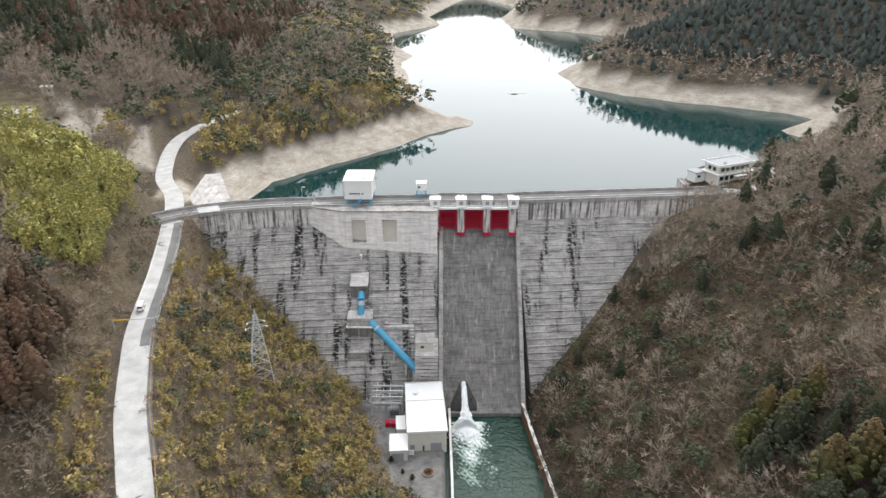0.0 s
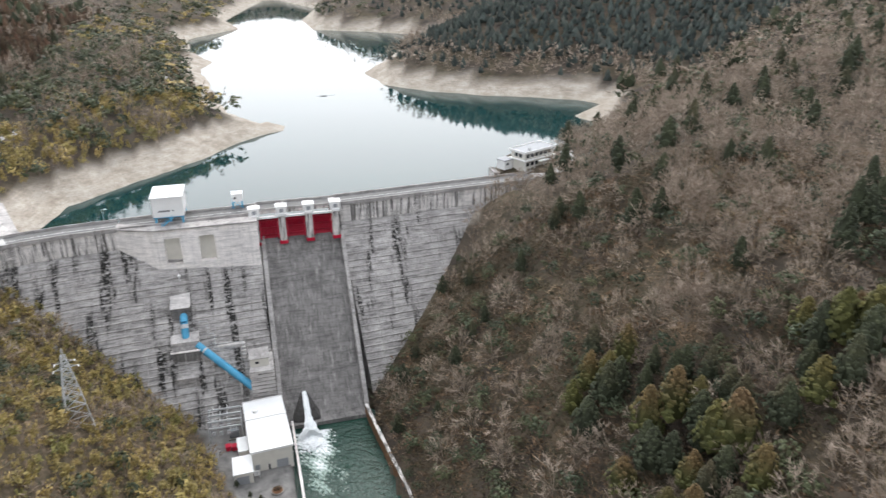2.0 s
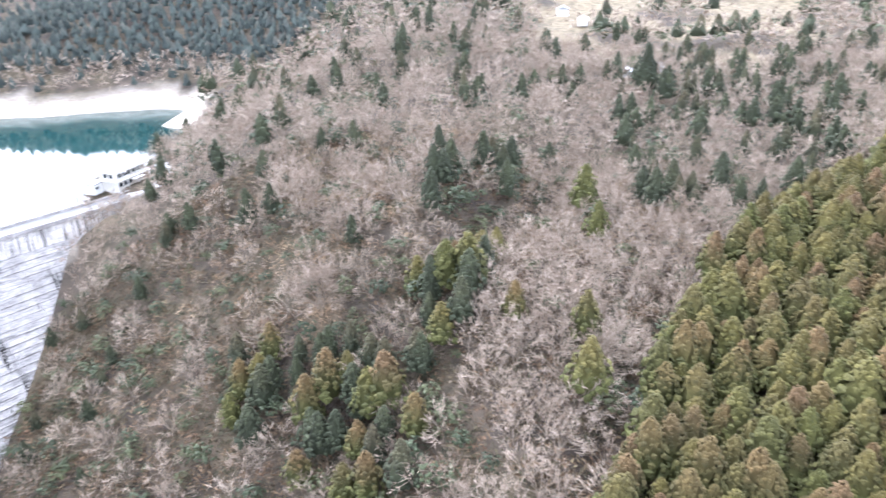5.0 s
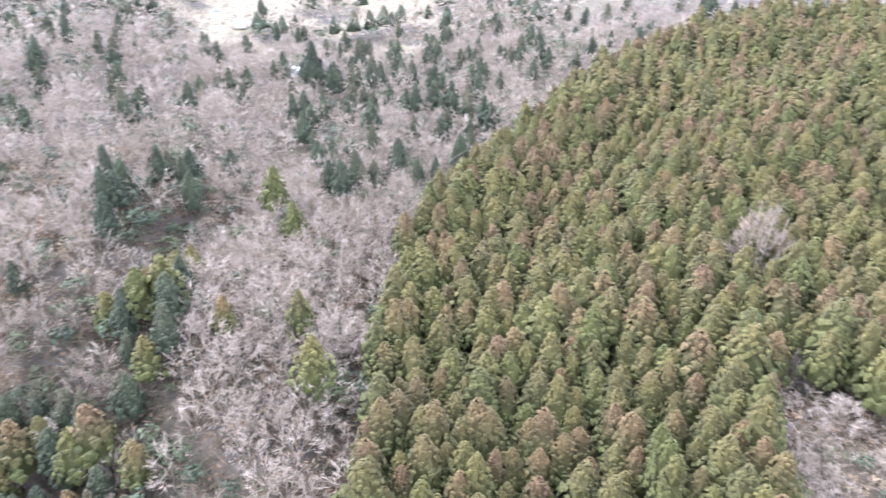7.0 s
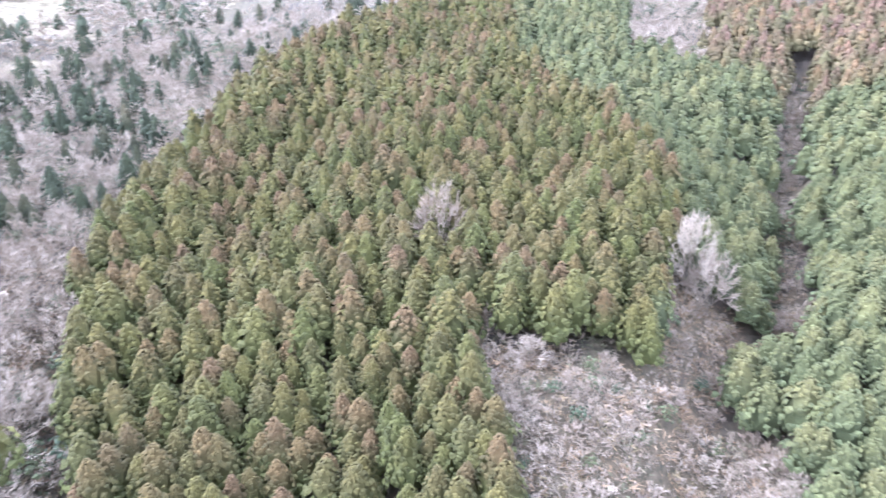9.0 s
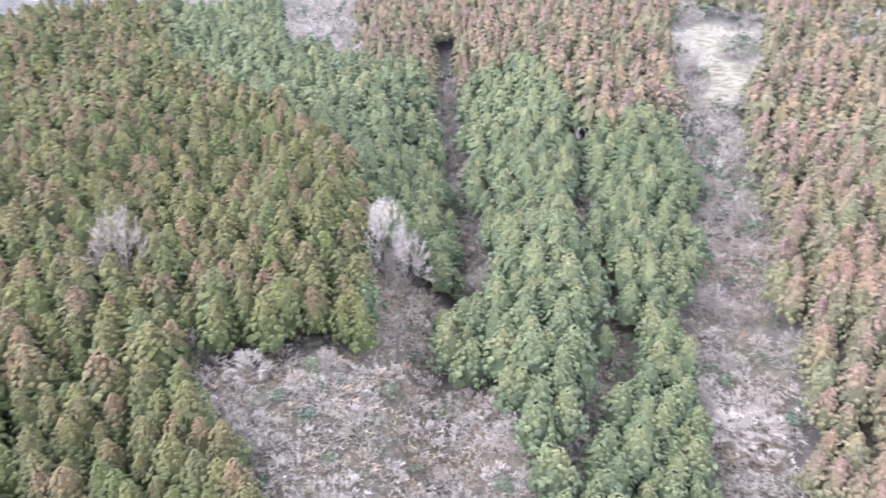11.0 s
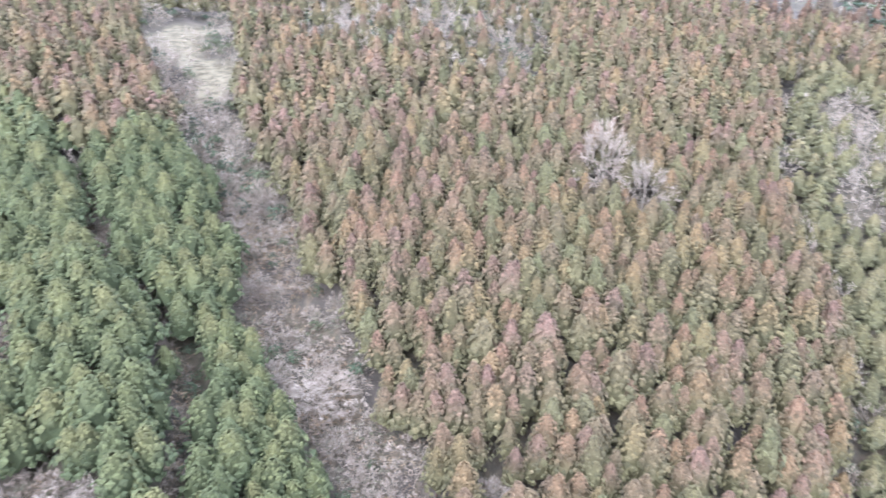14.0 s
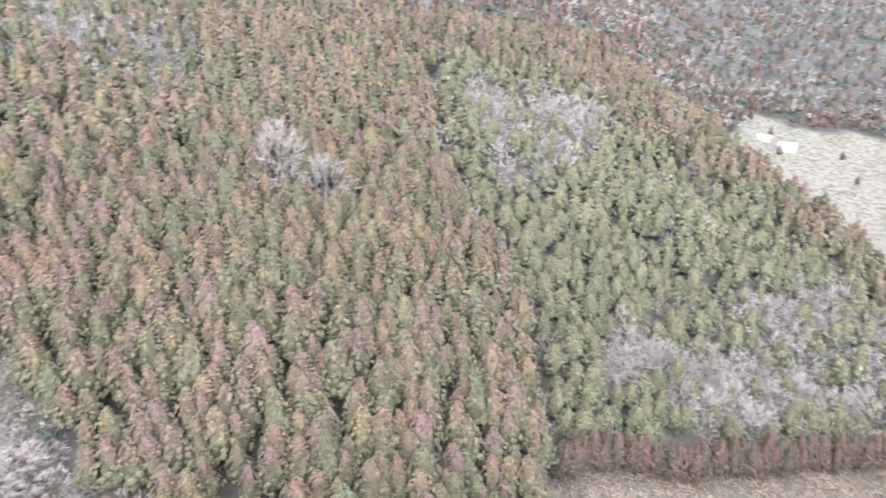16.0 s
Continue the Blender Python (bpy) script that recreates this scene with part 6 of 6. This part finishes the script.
# the car park above the road, on its terrace
ring = [(d * math.sin(radians(b)), d * math.cos(radians(b))) for b, d in ((314, 330), (320, 324), (326, 322), (328.6, 325), (329.6, 334), (329.4, 350), (327, 360), (321, 362), (314, 360))]
sheet("car_park", ring, 25.12, ROAD, "pale gravelled car park above the road", "car park")


def grow_woods():
    zones = [  # bearings, distances, spacing, near (2) or far shapes
        (14, 236, 66, 240, 5.0, 2), (310, 14, 80, 255, 4.6, 2), (8, 84, 240, 430, 5.2, 1), (84, 204, 240, 375, 5.6, 1), (204, 236, 240, 430, 5.0, 1), (310, 354, 255, 600, 6.6, 1), (354, 8, 255, 430, 6.6, 1),
        (196, 240, 430, 760, 6.8, 0), (310, 354, 600, 760, 8.0, 0), (354, 84, 430, 760, 6.6, 0), (196, 240, 760, 1400, 11.0, 0), (318, 62, 760, 1500, 11.5, 0),
        (84, 204, 375, 445, 6.4, 1), (84, 196, 445, 900, 22.0, 0), (240, 310, 60, 900, 20.0, 0)]
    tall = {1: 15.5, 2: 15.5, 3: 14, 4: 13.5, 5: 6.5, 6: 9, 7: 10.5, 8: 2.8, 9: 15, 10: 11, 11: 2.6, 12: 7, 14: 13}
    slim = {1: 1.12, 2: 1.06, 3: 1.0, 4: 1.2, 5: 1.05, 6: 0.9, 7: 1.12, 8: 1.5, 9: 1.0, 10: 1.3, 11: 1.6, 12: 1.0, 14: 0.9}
    rows = {}
    for b0, b1, d0, d1, gap, near in zones:
        x, y = scatter(b0, b1, d0, d1, gap)
        k, z, u = land_cover(x, y)
        for kind in tall:
            at = k == kind
            if kind == 7 and near == 1 and b0 == 310:
                at &= RNG.uniform(size=len(x)) < 0.7
            if kind == 7 and near == 2:
                at &= RNG.uniform(size=len(x)) < (0.92 if b0 == 14 else 0.5)
            if not at.any():
                continue
            conifer = kind in (1, 2, 3, 4, 9, 10, 14)
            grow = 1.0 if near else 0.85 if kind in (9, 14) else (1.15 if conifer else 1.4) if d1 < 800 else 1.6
            made = plant_rows(x[at], y[at], z[at], tall[kind] * grow, 0.2 if conifer else 0.35, slim[kind] * (1.0 if near or kind == 9 else 1.3))
            if kind in (1, 3, 7):
                made[:, 3:5] *= np.where((y[at] > 0) & (y[at] < 240) & (x[at] < 105) & (x[at] > 0), 0.85 if kind == 7 else np.where(np.arctan2(x[at], y[at]) > 0.46, 1.0, 0.75), 1.0)[:, None]
            if kind in (5, 7) and b0 == 14:
                made[:, 3:5] *= np.where((x[at] > 10) & (y[at] < 0) & (np.hypot(x[at], y[at]) < 215), 0.66, 1.0)[:, None]
            if kind in (5, 7) and b0 == 310 and near == 1:
                made[:, 3:5] *= 1.45 if kind == 7 else 1.7
            rows.setdefault((kind, 3 if kind == 7 and b0 == 310 and near == 1 else near), []).append(made)
    for b0, b1, d0, d1 in ((5, 70, 60, 245), (100, 172, 66, 240), (204, 236, 120, 260), (314, 357, 75, 250)):
        x, y = scatter(b0, b1, d0, d1, 2.1 if b0 == 5 else 2.4)
        k, z, u = land_cover(x, y)
        pale = (k == 11) | (k == 8) & (x < 0) & (RNG.uniform(size=len(x)) < 0.35) | (k == 7) & (np.hypot(x, y) > 175) & (y < 200) & (x > 0)
        for kind, at in ((8, np.isin(k, (1, 3, 5, 6, 7, 8, 9)) & ~pale), (11, pale)):
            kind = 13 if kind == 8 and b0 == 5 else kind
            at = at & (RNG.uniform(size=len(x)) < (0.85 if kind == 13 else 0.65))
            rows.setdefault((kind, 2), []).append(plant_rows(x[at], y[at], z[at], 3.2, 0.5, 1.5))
    # twiggy bushes in mounds over the clearing, the gullies and the bank above the road
    x, y = np.concatenate([scatter(100, 172, 66, 330, 3.6), scatter(314, 334, 90, 210, 4.0)], 1)
    k, z, u = land_cover(x, y)
    at = np.isin(k, (7, 11)) & (RNG.uniform(size=len(x)) < 0.9)
    bushes = plant_rows(x[at], y[at], z[at], 3.4, 0.45, 1.35)
    stand("twiggy_bush_limbs", [b[0] for b in BUSH], bushes, PALE_BARK, "pale stems of leafless bushes", "bushes")
    stand("twiggy_bushes", [b[1] for b in BUSH], bushes, TWIGS, "mounds of pale leafless bushes in the clearing", "bushes")
    # thick bamboo: the grove above the road, and knee-high bamboo grass on the slope below it
    x, y = scatter(325, 358, 80, 320, 2.7)
    k, z, u = land_cover(x, y)
    grove = (k == 6) & (np.hypot(x, y) > 185) & (x < -95)
    low = np.isin(k, (5, 6, 7, 8, 11)) & (x > -84) & (y < 240) & (RNG.uniform(size=len(x)) < 0.95)
    rows.setdefault((6, 2), []).append(plant_rows(x[grove], y[grove], z[grove], 9, 0.3, 0.75))
    rows.setdefault((12, 2), []).append(plant_rows(x[low], y[low], z[low], 3.8, 0.4, 1.25))
    x, y = scatter(334, 356, 270, 470, 4.2)
    k, z, u = land_cover(x, y)
    at = (k == 12) & (x > -150)
    rows[(12, 2)].append(plant_rows(x[at], y[at], z[at], 7, 0.35, 1.0))
    # a straight row of russet cedars across the valley
    u = np.linspace(0, 1, 110)
    x, y = -68 - 116 * u + RNG.normal(0, 0.8, 110), -137 + 4 * u + RNG.normal(0, 1.2, 110)
    rows[(9, 2)].append(plant_rows(x, y, height(x, y), 13.5, 0.15, 0.8))
    kinds = {
        1: (CEDAR_GREEN, "cedar_wood", "plantation cedars with olive green pointed crowns", CEDAR_NEAR, CEDAR_FAR, CEDAR_TINY),
        2: (CEDAR_RED, "red_cedar_wood", "plantation cedars tinged russet red and olive", CEDAR_NEAR, CEDAR_FAR, CEDAR_TINY),
        3: (CEDAR_DARK, "dark_cedar_wood", "dark green conifers on the steep hills", CEDAR_NEAR, CEDAR_FAR, CEDAR_TINY),
        14: (HAZED_CONIFER, "hill_conifer_wood", "conifers covering the far peninsula, foliage paled and blued for haze", CEDAR_NEAR, CEDAR_FAR, CEDAR_TINY),
        4: (HINOKI, "cypress_wood", "soft light green cypress crowns along the spurs", CYPRESS_NEAR, CYPRESS_FAR, CEDAR_TINY),
        9: (CEDAR_BROWN, "brown_cedar_wood", "reddish brown winter cedars in dense patches", CEDAR_NEAR, CEDAR_FAR, CEDAR_TINY),
        10: (PALE_WOOD, "pale_wood", "pale olive evergreen crowns on the lower slope", CYPRESS_NEAR, CYPRESS_FAR, CEDAR_TINY),
        5: (EVERGREEN, "evergreen_wood", "rounded dark evergreen broadleaf trees and shrubs", LEAF_NEAR, LEAF_FAR, LEAF_TINY),
        6: (BAMBOO, "bamboo_grove", "yellow green bamboo with nodding plumes", BAMBOO_NEAR, LEAF_FAR, LEAF_TINY),
        12: (BAMBOO_GRASS, "bamboo_grass", "olive tan bamboo grass plumes covering the slope", BAMBOO_LOW, LEAF_FAR, LEAF_TINY),
        8: (BRUSH, "dry_brush", "tangled brown dry brush on the slopes", TUFT_DENSE, TUFT_FAR, TUFT_FAR),
        13: (SCRUB, "shaded_scrub", "russet and green scrub under the leafless trees, coloured darker for shade", TUFT_DENSE, TUFT_FAR, TUFT_FAR),
        11: (PALE_BRUSH, "pale_brush", "pale straw-coloured brush in the clearings", TUFT_NEAR, TUFT_FAR, TUFT_FAR),
    }
    for (kind, near), made in sorted(rows.items()):
        spots = np.concatenate(made)
        if kind == 7:
            shapes = (BARE_TINY, BARE_FAR, BARE_NEAR, BARE_MID)[near]
            stand("bare_tree_twigs", [s[1] for s in shapes], spots, TWIGS, "pale grey leafless twigs of winter trees", "bare trees")
            if near:
                stand("bare_tree_limbs", [s[0] for s in shapes], spots, PALE_BARK, "grey trunks and limbs of leafless trees", "bare trees")
            continue
        material, name, label, close, mid, tiny = kinds[kind]
        if near == 2 and kind in (1, 2):
            # the stretch of plantation nearest the valley: every tree a thing of its own
            d = np.hypot(spots[:, 0], spots[:, 1])
            order = np.argsort(d)[:150]
            single_trees(spots[order], "cedar_tree", kinds[kind][0], ("olive green plantation cedar with a pointed crown", "russet and olive plantation cedar with a pointed crown")[kind - 1], "cedars on the near slope")
            spots = np.delete(spots, order, 0)
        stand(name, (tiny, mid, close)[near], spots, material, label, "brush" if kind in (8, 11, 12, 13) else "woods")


def single_trees(spots, name, material, label, group):
    protos = []
    for v, f in CEDAR_FINE[:len(spots)]:
        tree = thing(name, label, "tree", group)
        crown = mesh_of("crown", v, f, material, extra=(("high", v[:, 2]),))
        crown.parent = tree
        part("trunk", tubes(((0, 0, -0.08), (0, 0, 0.85), 0.016, 0.005), sides=6), CEDAR_BARK, tree)
        protos.append(tree)
    for k, (x, y, z, h, w, turn, tint) in enumerate(spots):
        m = pose(x, y, z, 0, 0, math.degrees(turn)) @ Matrix.Diagonal((w, w, h, 1))
        if k < 4:
            protos[k].matrix_basis = m
        else:
            made = copy_thing(protos[k % 4], Matrix.Identity(4))
            made.matrix_basis = m


def lone_bare_tree(x, y, tall, wide, seed, label):
    r = np.random.RandomState(seed)
    (wv, wf), (tv, tf) = bare_wood(r, 12, 7, 18, low=0.18, spread=0.45, thick=0.9, fat=1.3)
    tree = thing("bare_tree", label, "tree", "lone bare trees", at=(x, y, ground_at(x, y)))
    s = np.array((wide, wide, tall))
    for nm, v, f, mat in (("trunk", wv, wf, PALE_BARK), ("crown", tv, tf, TWIGS)):
        ob = mesh_of(nm, v * s, f, mat, tint=np.full(len(v), 0.68))
        ob.parent = tree


for x, y, tall, wide, seed, label in (
        (160, -32, 22, 17, 1, "rosy grey leafless tree among green cedars"), (140.5, -90, 24, 16, 2, "tall white-twigged leafless tree at the cedar edge"),
        (138.5, -96, 21, 15, 3, "white-twigged leafless tree with two bare stems"), (-5, -219, 25, 21, 4, "pale leafless tree among russet cedars"),
        (-17, -212, 22, 21, 5, "pale leafless tree among russet cedars"), (55, -130, 10, 17, 6, "wide pale leafless tree in the gully"),
        (60, -126, 8, 13, 7, "wide pale leafless tree in the gully"), (102, 134, 15, 19, 8, "broad rosy grey leafless tree on the dam's bank"),
        (14, -112, 8, 12, 9, "pale leafless tree in the gully"), (118, -42, 7, 10, 10, "pale spreading bush in the clearing")):
    lone_bare_tree(x, y, tall, wide, seed, label)

for x, y, tall in ((277, 133, 26), (137.7, 285.5, 9)):
    single_trees([(x, y, ground_at(x, y), tall, tall * 0.95, 1.0, 0.3)], "conifer_tree", CEDAR_DARK, "single dark green conifer standing above its neighbours", "lone conifers")
for x, y, tall in ((-9.5, 167.5, 3.2), (-12.5, 170.5, 2.6), (-16.5, 176.0, 3.0)):
    single_trees([(x, y, -60.2, tall, tall * 1.2, x, 0.3)], "yard_shrub", CEDAR_DARK, "small dark conifer shrub in the power station yard", "yard shrubs")
shrub = thing("planter_shrub", "clipped russet dome of shrub in the planter", "shrub", at=(-4.6, 171.2, -59.8))
v, f = leaf_crown(np.random.RandomState(12), 7, 90, 0.09, low=0.0)
part("stem", tubes(((0, 0, 0), (0, 0, 0.7), 0.08)), BARK, shrub)
dome = mesh_of("leaves", v * (3.4, 3.4, 1.9), f, CEDAR_BROWN)
dome.parent = shrub

build_ground()
grow_woods()
